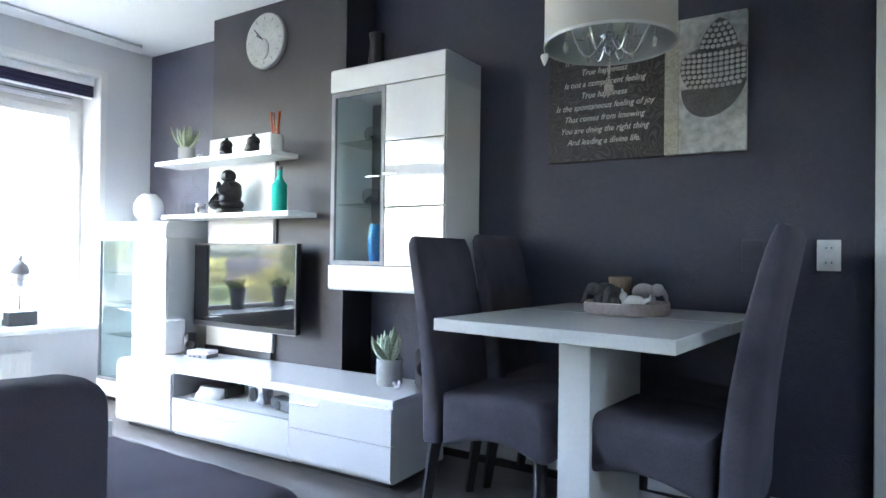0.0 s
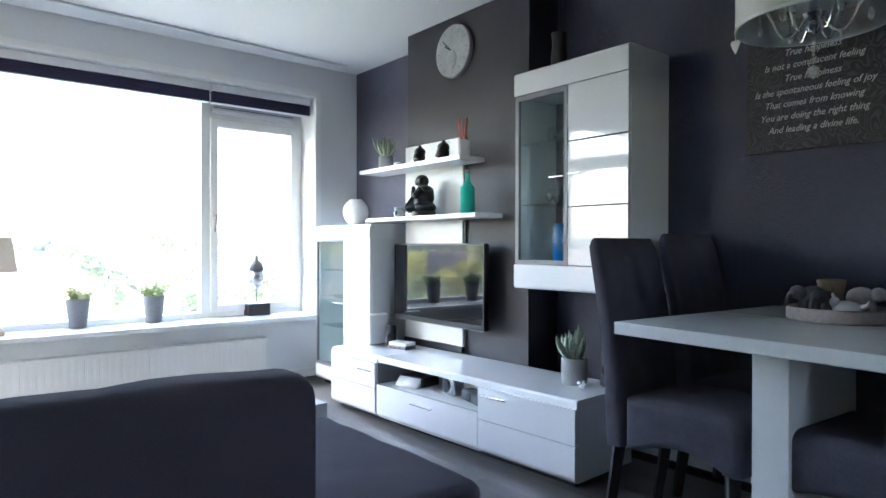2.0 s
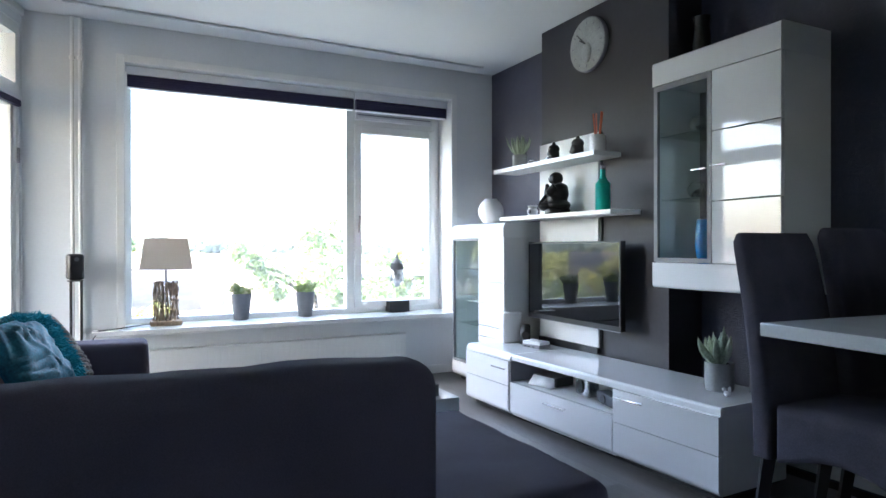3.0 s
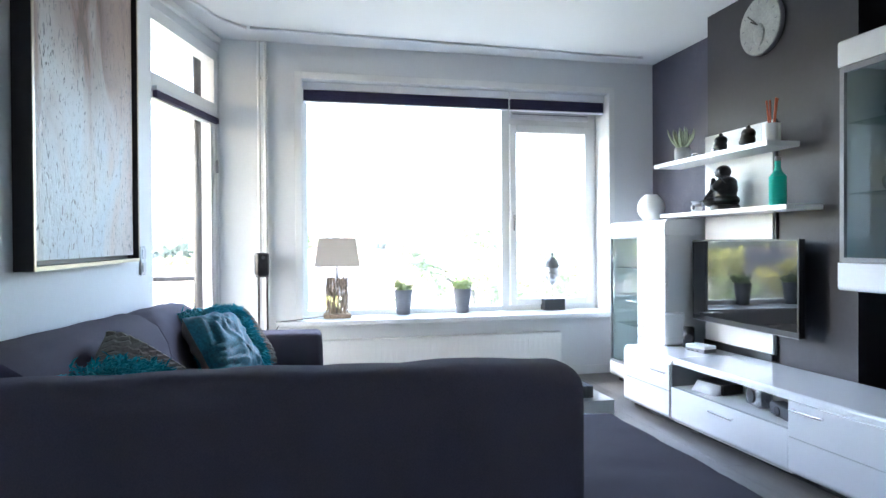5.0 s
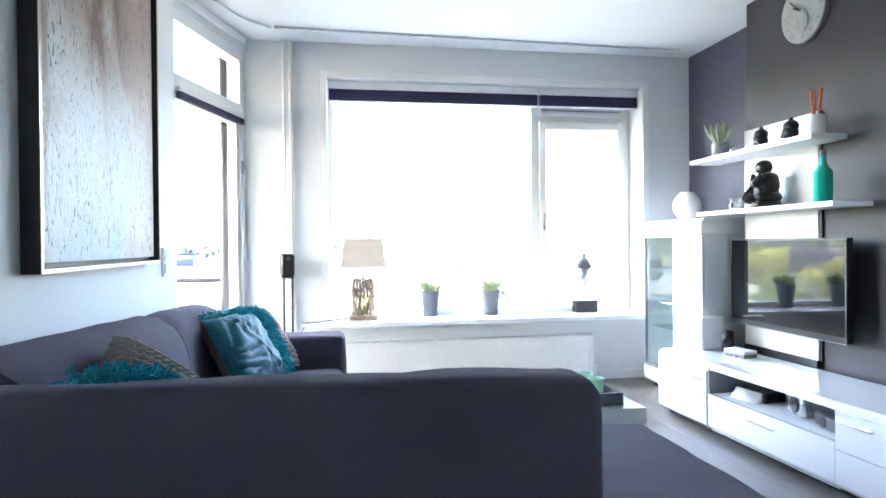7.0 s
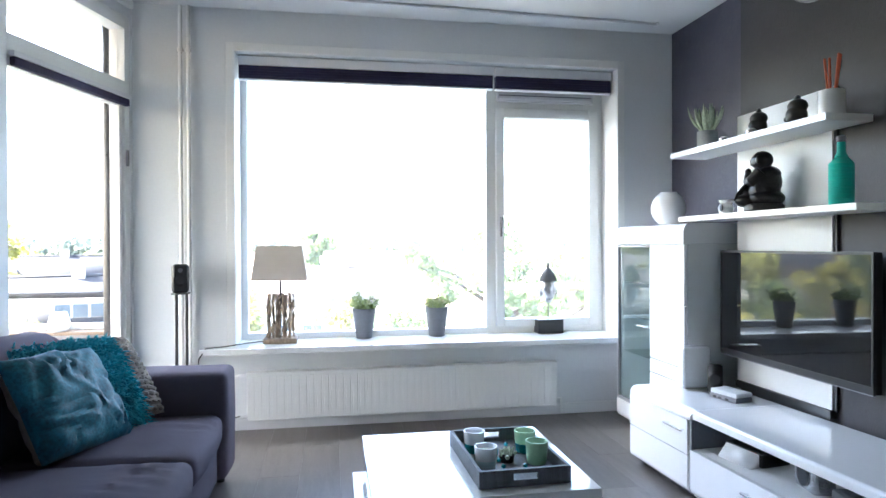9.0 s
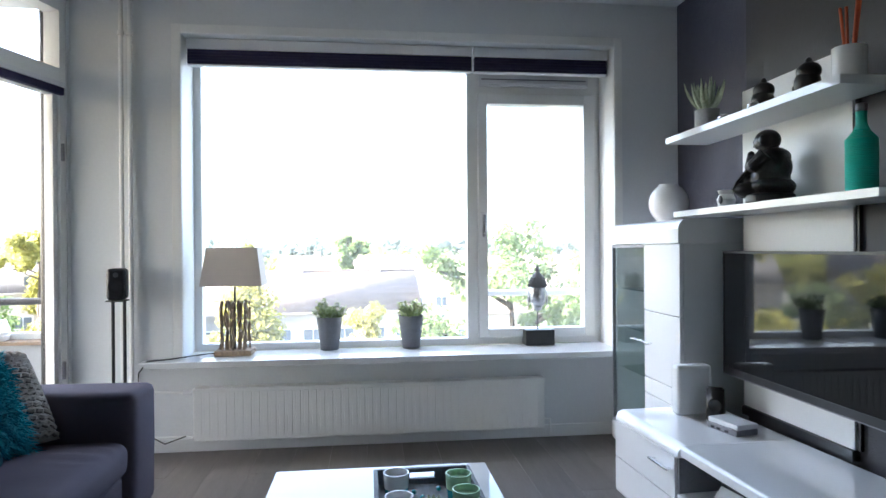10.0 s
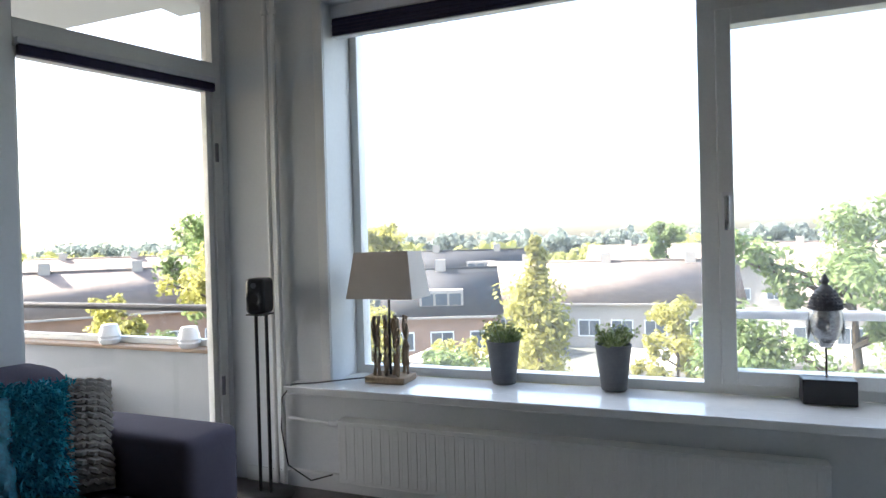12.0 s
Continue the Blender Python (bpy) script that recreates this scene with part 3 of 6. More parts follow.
part("frame_rail", ha(B(HX0 + 0.03, HM - 0.022, HF, HF + 0.018, HZ0 + 0.134, HZ0 + 0.155)), M_GREYP, gd)
part("pane", ha(B(HX0 + 0.03, HM - 0.022, HF + 0.006, HF + 0.012, HZ0 + 0.155, HZ1 - 0.155)), M_SMOKE, gd)
handle_bar(gd, HM - 0.10 - 2.54, HM - 0.01 - 2.54, HF + 0.17, 1.404 - HZ0)
handle_bar(hang, HM + 0.01 - 2.54, HM + 0.10 - 2.54, HF + 0.17, 1.412 - HZ0)
for z in (1.27, 1.60):
    part("glass_shelf", ha(B(HX0 + 0.022, HM - 0.002, HF + 0.04, -0.02, z, z + 0.006)), M_SMOKE, hang)

# back panel and floating shelves
bp_ = thing("back_panel", (1.372, -0.248, 0.425), 0, "white vertical wall panel behind the television", "wall panel")
part("board", B(-0.30, 0.30, -0.02, 0, 0, 0.78, 0.002), M_SATIN, bp_)
part("board", B(-0.30, 0.30, -0.02, 0, 0.812, 1.30, 0.002), M_SATIN, bp_)
part("batten", B(-0.30, 0.30, -0.016, 0, 0.7805, 0.8115), M_SATIN, bp_)
part("edge_strip", B(0.3015, 0.315, -0.012, 0, 0, 1.30), M_BLACK, bp_, "thin black edge strip")
part("foot_strip", B(-0.30, 0.30, -0.03, 0, -0.035, -0.001), M_BLACK, bp_, "black strip under the panel")
def wall_shelf(x0, x1, y0, z0, z1, label):
    e = thing("wall_shelf", ((x0 + x1) / 2, -0.269, z0), 0, label, "shelf", "floating shelves")
    w = (x1 - x0) / 2
    part("board", B(-w + 0.0022, w - 0.0022, y0 + 0.2712, 0, 0, z1 - z0, 0.001), M_SATIN, e)
    part("edge_band", B(-w, w, y0 + 0.269, y0 + 0.271, 0, z1 - z0, 0.0008), M_GLOSS, e, "glossy white front edge")
    for sx in (-1, 1):
        part("edge_band", B(min(sx * w, sx * (w - 0.002)), max(sx * w, sx * (w - 0.002)), y0 + 0.2712, 0, 0, z1 - z0, 0.0008), M_GLOSS, e)


wall_shelf(0.80, 1.868, -0.47, 1.548, 1.575, "white floating wall shelf holding small ornaments")
wall_shelf(0.90, 2.02, -0.485, 1.211, 1.236, "long white floating shelf holding a dark statue")

# television
tv = thing("television", (1.515, -0.31, 0.560), -1.5, "flat black television mounted on the white panel", "television")
part("screen", B(-0.45, 0.45, -0.048, -0.042, 0.028, 0.495), M_SCREEN, tv)
bm = B(-0.46, 0.46, -0.041, -0.012, 0.0, 0.505, 0.003)
part("case", bm, M_BLACK, tv)
bm = B(-0.46, 0.46, -0.05, -0.0415, 0.495, 0.505)
box(bm, -0.46, 0.46, -0.05, -0.0415, 0.0, 0.028)
box(bm, -0.46, -0.451, -0.05, -0.0415, 0.028, 0.495)
box(bm, 0.451, 0.46, -0.05, -0.0415, 0.028, 0.495)
part("bezel", bm, M_BLACK, tv)
part("bezel_strip", B(-0.46, 0.46, -0.051, -0.045, -0.004, 0.0), M_GREYP, tv)
part("wall_mount", B(-0.15, 0.15, -0.012, 0.04, 0.12, 0.38), M_BLACK, tv)

# clock
clock = thing("wall_clock", (1.575, -0.248, 2.275), 0, "round pale aged wall clock with black hands", "clock")


def disc_y(r, y0, y1, seg=40, x=0, z=0):
    return extrude_profile([(x + r * math.cos(2 * math.pi * i / seg), z + r * math.sin(2 * math.pi * i / seg)) for i in range(seg)], "y", y0, y1)


part("case", disc_y(0.166, -0.022, 0), M_GREYP, clock)
part("face", disc_y(0.160, -0.027, -0.0222), M_CLOCK, clock)
for k in range(12):
    a = k * math.pi / 6
    part("hour_mark", B(-0.003, 0.003, -0.029, -0.0275, 0.122, 0.140), M_GREYP, clock, m=Matrix.Rotation(a, 4, "Y"))
part("hour_hand", B(-0.004, 0.004, -0.033, -0.030, -0.01, 0.075), M_BLACK, clock, m=Matrix.Rotation(radians(-58), 4, "Y"))
part("minute_hand", B(-0.003, 0.003, -0.036, -0.0335, -0.01, 0.115), M_BLACK, clock, m=Matrix.Rotation(radians(-48), 4, "Y"))
bm = bmesh.new()
ball(bm, (0.0, -0.03, -0.05), (0.045, 0.012, 0.065))
part("relief", bm, M_CLOCK, clock, "raised oval relief on the face")


# ---- ornaments on the shelves ----
def spiky_plant(name, loc, pot_r, pot_h, n, length, width, label, pot_mat, spread=0.9):
    e = thing(name, loc, 0, label, "plant")
    part("pot", L([(pot_r * 0.93, 0), (pot_r, 0.01), (pot_r, pot_h), (pot_r * 0.88, pot_h), (pot_r * 0.86, pot_h - 0.012)]), pot_mat, e)
    part("soil", L([(pot_r * 0.85, pot_h - 0.02), (pot_r * 0.8, pot_h - 0.008)]), M_SOIL, e)
    for i in range(n):
        a = i * 2.399
        lean = spread * (0.15 + 0.85 * (i + 0.5) / n)
        ln = length * rng.uniform(0.8, 1.1) * (1 - 0.25 * (1 - i / n) if i % 3 else 1)
        d = Vector((math.cos(a), math.sin(a), 0))
        bm = bmesh.new()
        pts, rad_ = [], []
        for k in range(6):
            u = k / 5
            out = math.sin(lean) * ln * (1.35 * u - 0.55 * u * u)
            if i == n - 1:
                out *= 1.6
            pts.append(Vector((0, 0, pot_h - 0.01)) + d * (0.010 + out) + Vector((0, 0, math.cos(lean) * ln * (0.85 * u + 0.15 * u * u))))
            rad_.append(width * (0.75 + 0.5 * math.sin(u * 2.4)) * (1 - u ** 2.5) + 0.0008)
        tube(bm, pts, rad_, 6)
        part("leaf", bm, M_LEAF, e)
    return e


spiky_plant("aloe_plant", (0.98, -0.37, 1.576), 0.050, 0.090, 22, 0.165, 0.0075, "small aloe in a grey round pot on the shelf", M_CONCRETE, 0.68)
spiky_plant("agave_plant", (2.66, -0.42, 0.388), 0.062, 0.125, 16, 0.165, 0.017, "pale green agave in a grey concrete pot", M_CONCRETE, 0.6)


def head_bust(loc, s, rz):
    bm = bmesh.new()
    ball(bm, (0, 0, 0.042 * s), (0.036 * s, 0.038 * s, 0.042 * s), 3)
    ball(bm, (0, -0.033 * s, 0.032 * s), (0.010 * s, 0.014 * s, 0.012 * s))
    ball(bm, (0, 0.004 * s, 0.075 * s), (0.034 * s, 0.036 * s, 0.030 * s), 3)
    ball(bm, (0, 0.004 * s, 0.102 * s), (0.012 * s, 0.012 * s, 0.018 * s), 2)
    lathe(bm, [(0.03 * s, 0), (0.026 * s, 0.012 * s), (0.02 * s, 0.03 * s)], seg=16)
    return solid("bust_ornament", bm, M_STATUE, "small dark bronze-coloured head ornament on the shelf", "ornament", loc=loc, rz=rz, group="head ornaments")


head_bust((1.362, -0.37, 1.5755), 1.04, -62)
head_bust((1.60, -0.37, 1.5755), 1.08, -62)
for x, y in ((1.19, -0.42), (1.40, -0.43)):
    t_ = thing("tealight_holder", (x, y, 1.5755), 0, "tiny silver tealight holder on the shelf", "candle holder", "tealight holders")
    part("cup", L([(0.018, 0), (0.022, 0.004), (0.022, 0.02), (0.018, 0.022)], seg=18), M_SILVER, t_)
    part("candle", L([(0.017, 0.0225), (0.015, 0.027)], seg=16), M_CERAMIC, t_)
dif = thing("reed_diffuser", (1.806, -0.39, 1.5755), 0, "white ceramic pot with orange reed sticks", "diffuser")
part("pot", L([(0.042, 0), (0.046, 0.005), (0.046, 0.095), (0.040, 0.097), (0.039, 0.088)]), M_CERAMIC, dif)
part("rim", L([(0.0395, 0.0885), (0.037, 0.0965)]), M_DARKWOOD, dif)
for dx, dy in ((-0.035, 0.0), (-0.022, 0.01), (0.04, -0.005), (0.03, 0.012)):
    part("reed", T([(0.2 * dx, 0.2 * dy, 0.02), (dx, dy, 0.225)], 0.0045, 6), M_ORANGE, dif)

globe = thing("globe_vase", (0.445, -0.28, CT + 0.0005), 0, "white frosted globe vase on the cabinet", "vase")
part("body", L([(0.05, 0)] + [(0.098 * math.cos(a), 0.100 + 0.105 * math.sin(a)) for a in [radians(-62 + 8 * k) for k in range(16)]] + [(0.048, 0.198), (0.052, 0.18)], seg=36), M_CERAMIC, globe)
bm = L([(0.022, 0), (0.03, 0.004), (0.036, 0.03), (0.026, 0.05), (0.034, 0.066), (0.030, 0.066), (0.02, 0.055)], seg=24)
ob_ = thing("oil_burner", (1.205, -0.42, 1.2365), 0, "small white ceramic oil burner on the shelf", "oil burner")
part("body", bm, M_CERAMIC, ob_)
bm = bmesh.new()
ball(bm, (0.012, -0.032, 0.028), (0.013, 0.006, 0.017), 2)
part("opening", bm, M_POTDARK, ob_)

# seated statue, one plain shape, facing -y
bm = bmesh.new()
lathe(bm, [(0.088, 0), (0.094, 0.005), (0.094, 0.028), (0.082, 0.034)], centre=(0.012, 0.01, 0), seg=36, squash=(1.0, 0.82))
ball(bm, (0.012, 0.018, 0.058), (0.090, 0.072, 0.040), 3)
ball(bm, (-0.050, -0.048, 0.050), (0.050, 0.046, 0.027), 3)
ball(bm, (0.064, -0.048, 0.050), (0.050, 0.046, 0.027), 3)
ball(bm, (0.006, -0.076, 0.042), (0.072, 0.028, 0.020), 3)
ball(bm, (0.010, -0.040, 0.080), (0.060, 0.044, 0.034), 3)
ball(bm, (0.012, 0.010, 0.090), (0.076, 0.062, 0.060), 3)
ball(bm, (0.012, 0.024, 0.128), (0.068, 0.056, 0.068), 3)
ball(bm, (0.012, 0.030, 0.162), (0.064, 0.046, 0.036), 3)
for sx, dx in ((-1, -0.042), (1, 0.066)):
    tube(bm, [(dx, 0.026, 0.172), (dx + sx * 0.008, -0.014, 0.132), (dx - sx * 0.020, -0.044, 0.134), (0.008 + sx * 0.010, -0.060, 0.172)], [0.030, 0.027, 0.020, 0.012], 14)
ball(bm, (0.008, -0.062, 0.178), (0.017, 0.014, 0.020), 2)
ball(bm, (0.010, 0.004, 0.200), (0.032, 0.032, 0.028), 3)
ball(bm, (0.010, 0.000, 0.226), (0.041, 0.045, 0.041), 3)
ball(bm, (0.010, -0.012, 0.218), (0.035, 0.036, 0.028), 3)
ball(bm, (0.010, -0.046, 0.226), (0.007, 0.008, 0.010), 2)
ball(bm, (0.010, -0.044, 0.210), (0.013, 0.008, 0.005), 2)
for sx in (-1, 1):
    ball(bm, (0.010 + sx * 0.041, 0.002, 0.226), (0.007, 0.011, 0.018), 2)
for k in range(9):
    u = k / 8
    tube(bm, [(-0.09 + 0.20 * u, -0.072 - 0.024 * math.sin(math.pi * u), 0.048), (-0.072 + 0.16 * u, -0.072, 0.078), (-0.045 + 0.11 * u, -0.056, 0.112), (-0.02 + 0.06 * u, -0.032, 0.150)], 0.0055, 6)
statue = solid("seated_statue", bm, M_STATUE, "dark bronze-coloured seated statue on the shelf", "statue", loc=(1.405, -0.375, 1.2365), rz=-62)
fuse = statue.modifiers.new("fuse", "REMESH")
fuse.mode, fuse.voxel_size, fuse.use_smooth_shade = "VOXEL", 0.0028, True

bot = thing("bottle_vase", (1.863, -0.40, 1.2365), 0, "turquoise wound bottle with a grey stopper", "bottle")
prof = [(0.036, 0), (0.041, 0.006)]
for k in range(34):
    z = 0.01 + k * 0.005
    prof += [(0.0405 if z < 0.15 else 0.0405 - 0.8 * (z - 0.15), z), (0.0425 if z < 0.15 else 0.0425 - 0.8 * (z - 0.15), z + 0.0025)]
prof += [(0.0165, 0.19), (0.0145, 0.20), (0.0145, 0.232)]
part("body", L(prof, seg=28), M_TURQ, bot)
part("stopper", L([(0.013, 0.2325), (0.016, 0.236), (0.016, 0.252), (0.011, 0.256)], seg=18), M_GREYP, bot, "grey stopper")

tallv = thing("floor_vase", (2.34, -0.16, HZ1 + 0.0005), 0, "slim dark vase on top of the wall cabinet", "vase")
part("body", L([(0.035, 0), (0.04, 0.01), (0.045, 0.08), (0.035, 0.17), (0.042, 0.22), (0.038, 0.22), (0.031, 0.17)], seg=28), M_STATUE, tallv)

# things in the hanging cabinet
for x, y, z in ((2.36, -0.20, 1.6065), (2.35, -0.20, 1.2765)):
    g_ = thing("glass_bowl", (x, y, z), 0, "small round clear glass bowl on a glass shelf", "bowl", "glass bowls")
    part("bowl", L([(0.02, 0)] + [(0.052 * math.cos(a), 0.045 + 0.048 * math.sin(a)) for a in [radians(-60 + 10 * k) for k in range(11)]] + [(0.036, 0.083)], seg=24), M_CRYSTAL, g_)
    bm = bmesh.new()
    for k in range(14):
        ball(bm, (rng.uniform(-0.025, 0.025), rng.uniform(-0.025, 0.025), 0.015 + rng.uniform(0, 0.03)), 0.009, 1)
    part("filling", bm, M_SILVER, g_, "silvery beads in the bowl")
bv = thing("blue_vase", (2.385, -0.2, HZ0 + 0.1305), 0, "bright blue glass vase in the cabinet", "vase")
part("body", L([(0.025, 0), (0.032, 0.01), (0.044, 0.09), (0.042, 0.16), (0.034, 0.22), (0.032, 0.22), (0.03, 0.15)], seg=28), M_BLUEGLASS, bv)

# things on and in the lowboard
ws = thing("white_box_speaker", (1.040, -0.482, LT + 0.0005), 90, "white rounded box standing against the cabinet", "router")
part("body", B(-0.076, 0.076, -0.03, 0.03, 0, 0.205, 0.014, 3), M_CERAMIC, ws)


def desk_speaker(loc, rz, s=1.0, label="grey desktop loudspeaker with a round dark cone", mat=None):
    e = thing("desk_speaker", loc, rz, label, "speaker", "desktop speakers")
    bm = extrude_profile([(-0.04 * s, 0), (0.04 * s, 0), (0.055 * s, 0.02 * s), (0.02 * s, 0.17 * s), (-0.005 * s, 0.17 * s)], "x", -0.042 * s, 0.042 * s)
    bmesh.ops.bevel(bm, geom=list(bm.edges), offset=0.008 * s, segments=2, affect="EDGES")
    part("body", bm, mat or M_POTDARK, e)
    bm = bmesh.new()
    lathe(bm, [(0.034 * s, 0), (0.036 * s, 0.006 * s), (0.030 * s, 0.009 * s), (0.012 * s, 0.002 * s)], seg=24)
    tilt = math.atan2(0.17, 0.035)
    part("cone", bm, M_BLACK, e, "dark round cone", m=Matrix.Translation((0, -0.0235 * s, 0.08 * s)) @ Matrix.Rotation(tilt, 4, "X"))
    return e


desk_speaker((1.150, -0.440, LT + 0.0005), 52, 0.78, "small black desktop loudspeaker leaning back beside the white box", M_BLACK)
desk_speaker((2.80, -0.33, LT + 0.0005), 30)
gc = thing("game_console", (1.290, -0.455, LT + 0.0005), 12, "small grey retro game console on the lowboard", "console")
part("body", B(-0.075, 0.075, -0.05, 0.05, 0, 0.022, 0.003), M_GREYP, gc)
part("upper_body", B(-0.075, 0.075, -0.045, 0.05, 0.0222, 0.042, 0.004), M_ALU, gc, "light grey upper half")
for x in (-0.05, -0.02, 0.02):
    part("button", B(x, x + 0.014, -0.054, -0.0502, 0.006, 0.014), M_BLACK, gc)
fig = thing("figurine", (2.765, -0.50, LT + 0.0005), 0, "tiny white figurine on the lowboard", "ornament")
bm = bmesh.new()
ball(bm, (0, 0, 0.013), (0.017, 0.012, 0.013), 2)
ball(bm, (-0.012, -0.004, 0.03), (0.010, 0.009, 0.010), 2)
ball(bm, (0.013, 0.0, 0.032), (0.008, 0.007, 0.014), 2)
part("body", bm, M_CERAMIC, fig)
NZ = 0.2225
bx = thing("media_player", (1.60, -0.56, NZ), 8, "black media box with a pale front in the niche", "media player")
part("body", B(-0.10, 0.10, -0.06, 0.08, 0.0, 0.055, 0.006), M_BLACK, bx)
part("front", extrude_profile([(-0.11, 0.0), (-0.065, 0.052), (-0.062, 0.052), (-0.062, 0.0)], "x", -0.085, 0.085), M_CERAMIC, bx, "pale sloping front")
part("led", B(0.03, 0.07, -0.062, -0.0601, 0.07 - 0.025, 0.052), M_ORANGE, bx)
sp = thing("round_speaker", (1.92, -0.57, NZ), -12, "silver round-fronted speaker lying in the niche", "speaker")
part("body", B(-0.07, 0.07, -0.03, 0.05, 0, 0.105, 0.015), M_SILVER, sp)
part("cone", extrude_profile([(0.036 * math.cos(k * math.pi / 12), 0.052 + 0.036 * math.sin(k * math.pi / 12)) for k in range(24)], "y", -0.036, -0.0305), M_BLACK, sp)
rm_ = thing("centre_speaker", (2.15, -0.60, NZ), -14, "long dark grey speaker lying in the niche", "speaker")
part("body", B(-0.10, 0.10, -0.035, 0.05, 0, 0.062, 0.018), M_POTDARK, rm_)
part("cone", extrude_profile([(-0.01 + 0.024 * math.cos(k * math.pi / 10), 0.031 + 0.024 * math.sin(k * math.pi / 10)) for k in range(20)], "y", -0.040, -0.0355), M_BLACK, rm_)

# ---- dining corner ----
TZ = 0.797
tab = thing("dining_table", (3.772, -0.55, 0), -5, "white-washed dining table with a slab pedestal against the wall", "table")
part("tabletop", B(-0.405, 0.405, -0.53, 0.04, TZ - 0.042, TZ, 0.004), M_TABLE, tab)
part("extension_leaf", B(-0.405, 0.405, 0.045, 0.50, TZ - 0.042, TZ, 0.004), M_TABLE, tab)
part("pedestal", B(-0.015, 0.095, -0.37, 0.06, 0.03, TZ - 0.043, 0.003), M_SATIN, tab)
part("foot", B(-0.25, 0.34, -0.39, 0.43, 0.0, 0.03, 0.004), M_SATIN, tab)
for sx in (-0.2, 0.28):
    part("slide_bracket", B(sx, sx + 0.05, -0.40, 0.42, TZ - 0.062, TZ - 0.043), M_CHROME, tab, "steel extension slide")


def dining_chair():
    """Faces +x; origin under the seat's middle."""
    c = thing("dining_chair", (0, 0, 0), 0, "slate grey upholstered high-back dining chair with dark legs", "chair", "chairs round the table")
    w = 0.208
    bm = bmesh.new()
    rows = []
    for z, x, th in ((0.30, -0.20, 0.085), (0.44, -0.205, 0.085), (0.60, -0.222, 0.08), (0.78, -0.252, 0.072), (0.95, -0.292, 0.062), (1.03, -0.316, 0.052), (1.055, -0.327, 0.034), (1.062, -0.334, 0.012)):
        rows.append((z, x, th))
    prev = None
    dense = []
    for (z0, x0, t0), (z1, x1, t1) in zip(rows, rows[1:]):
        for k in range(3):
            u = k / 3
            dense.append((z0 + (z1 - z0) * u, x0 + (x1 - x0) * u, t0 + (t1 - t0) * u))
    dense.append(rows[-1])
    for z, x, th in dense:
        ww = w - max(0.0, z - 1.02) * 0.45
        ring = []
        for k in range(32):
            a = 2 * math.pi * k / 32
            ca_, sa_ = math.cos(a), math.sin(a)
            px = math.copysign(abs(ca_) ** 0.45, ca_) * th / 2
            py = math.copysign(abs(sa_) ** 0.22, sa_) * ww
            bow = 0.012 * (1 - (py / w) ** 2)
            ring.append(bm.verts.new((x - th / 2 + px - bow, py, z)))
        if prev:
            for i in range(32):
                bm.faces.new((prev[i], prev[(i + 1) % 32], ring[(i + 1) % 32], ring[i]))
        else:
            bm.faces.new(ring[::-1])
        prev = ring
    bm.faces.new(prev)
    bmesh.ops.recalc_face_normals(bm, faces=bm.faces)
    part("backrest", bm, M_SEAT, c)
    # seat cushion with rounded ends and an arched lower edge
    o = [(-0.20, 0.484), (-0.10, 0.494), (0.0, 0.499), (0.10, 0.499), (0.16, 0.496)]
    o += [(0.175 + 0.065 * math.sin(k * math.pi / 14), 0.430 + 0.065 * math.cos(k * math.pi / 14)) for k in range(1, 8)]
    o += [(0.240, 0.38), (0.238, 0.33), (0.232, 0.302), (0.215, 0.292)]
    o += [(0.20 - 0.38 * k / 10, 0.29 + 0.045 * math.sin(math.pi * k / 10)) for k in range(0, 10)] + [(-0.20, 0.29)]
    bm = bmesh.new()
    mx, mz, rr, prev = 0.02, 0.40, 0.045, None
    ends = [(w - rr + rr * math.sin(a), rr * (1 - math.cos(a))) for a in [k * math.pi / 12 for k in range(7)]]
    for yy, inset in [(-y_, i_) for y_, i_ in ends[::-1]] + [(y_ * u, 0.0) for u in (-0.5, 0.0, 0.5) for y_ in (w - rr,)] + ends:
        ring = []
        for ox, oz in o:
            dx, dz = mx - ox, mz - oz
            ln = math.hypot(dx / 0.22, dz / 0.105)
            ring.append(bm.verts.new((ox + inset * 0.85 * dx / 0.22 / ln, yy, oz + inset * 0.85 * dz / 0.105 / ln)))
        if prev:
            for i in range(len(o)):
                bm.faces.new((prev[i], prev[(i + 1) % len(o)], ring[(i + 1) % len(o)], ring[i]))
        else:
            bm.faces.new(ring[::-1])
        prev = ring
    bm.faces.new(prev)
    bmesh.ops.recalc_face_normals(bm, faces=bm.faces)
    part("seat", bm, M_SEAT, c)
    for x, y in ((0.19, -0.17), (0.19, 0.17), (-0.24, -0.17), (-0.24, 0.17)):
        lean = -0.05 if x < 0 else 0.0
        bm = bmesh.new()
        pts = [(x + lean, y, 0.0), (x, y, 0.31)]
        tube(bm, pts, [0.022, 0.028], 4)
        part("leg", bm, M_DARKWOOD, c)
    return c


ch = dining_chair()
ch.matrix_basis = pose(3.430, -0.645, 0, 0, 0, 0) @ Matrix.Diagonal((1, 1, 1.02, 1))
copy_thing(ch, pose(3.470, -0.222, 0, 0, 0, 0) @ Matrix.Diagonal((1, 1, 1.02, 1)))
copy_thing(ch, pose(3.978, -0.705, 0, 0, 0, 178) @ Matrix.Diagonal((1.11, 1.01, 1.025, 1)))
copy_thing(ch, pose(3.955, -0.235, 0, 0, 0, 180))

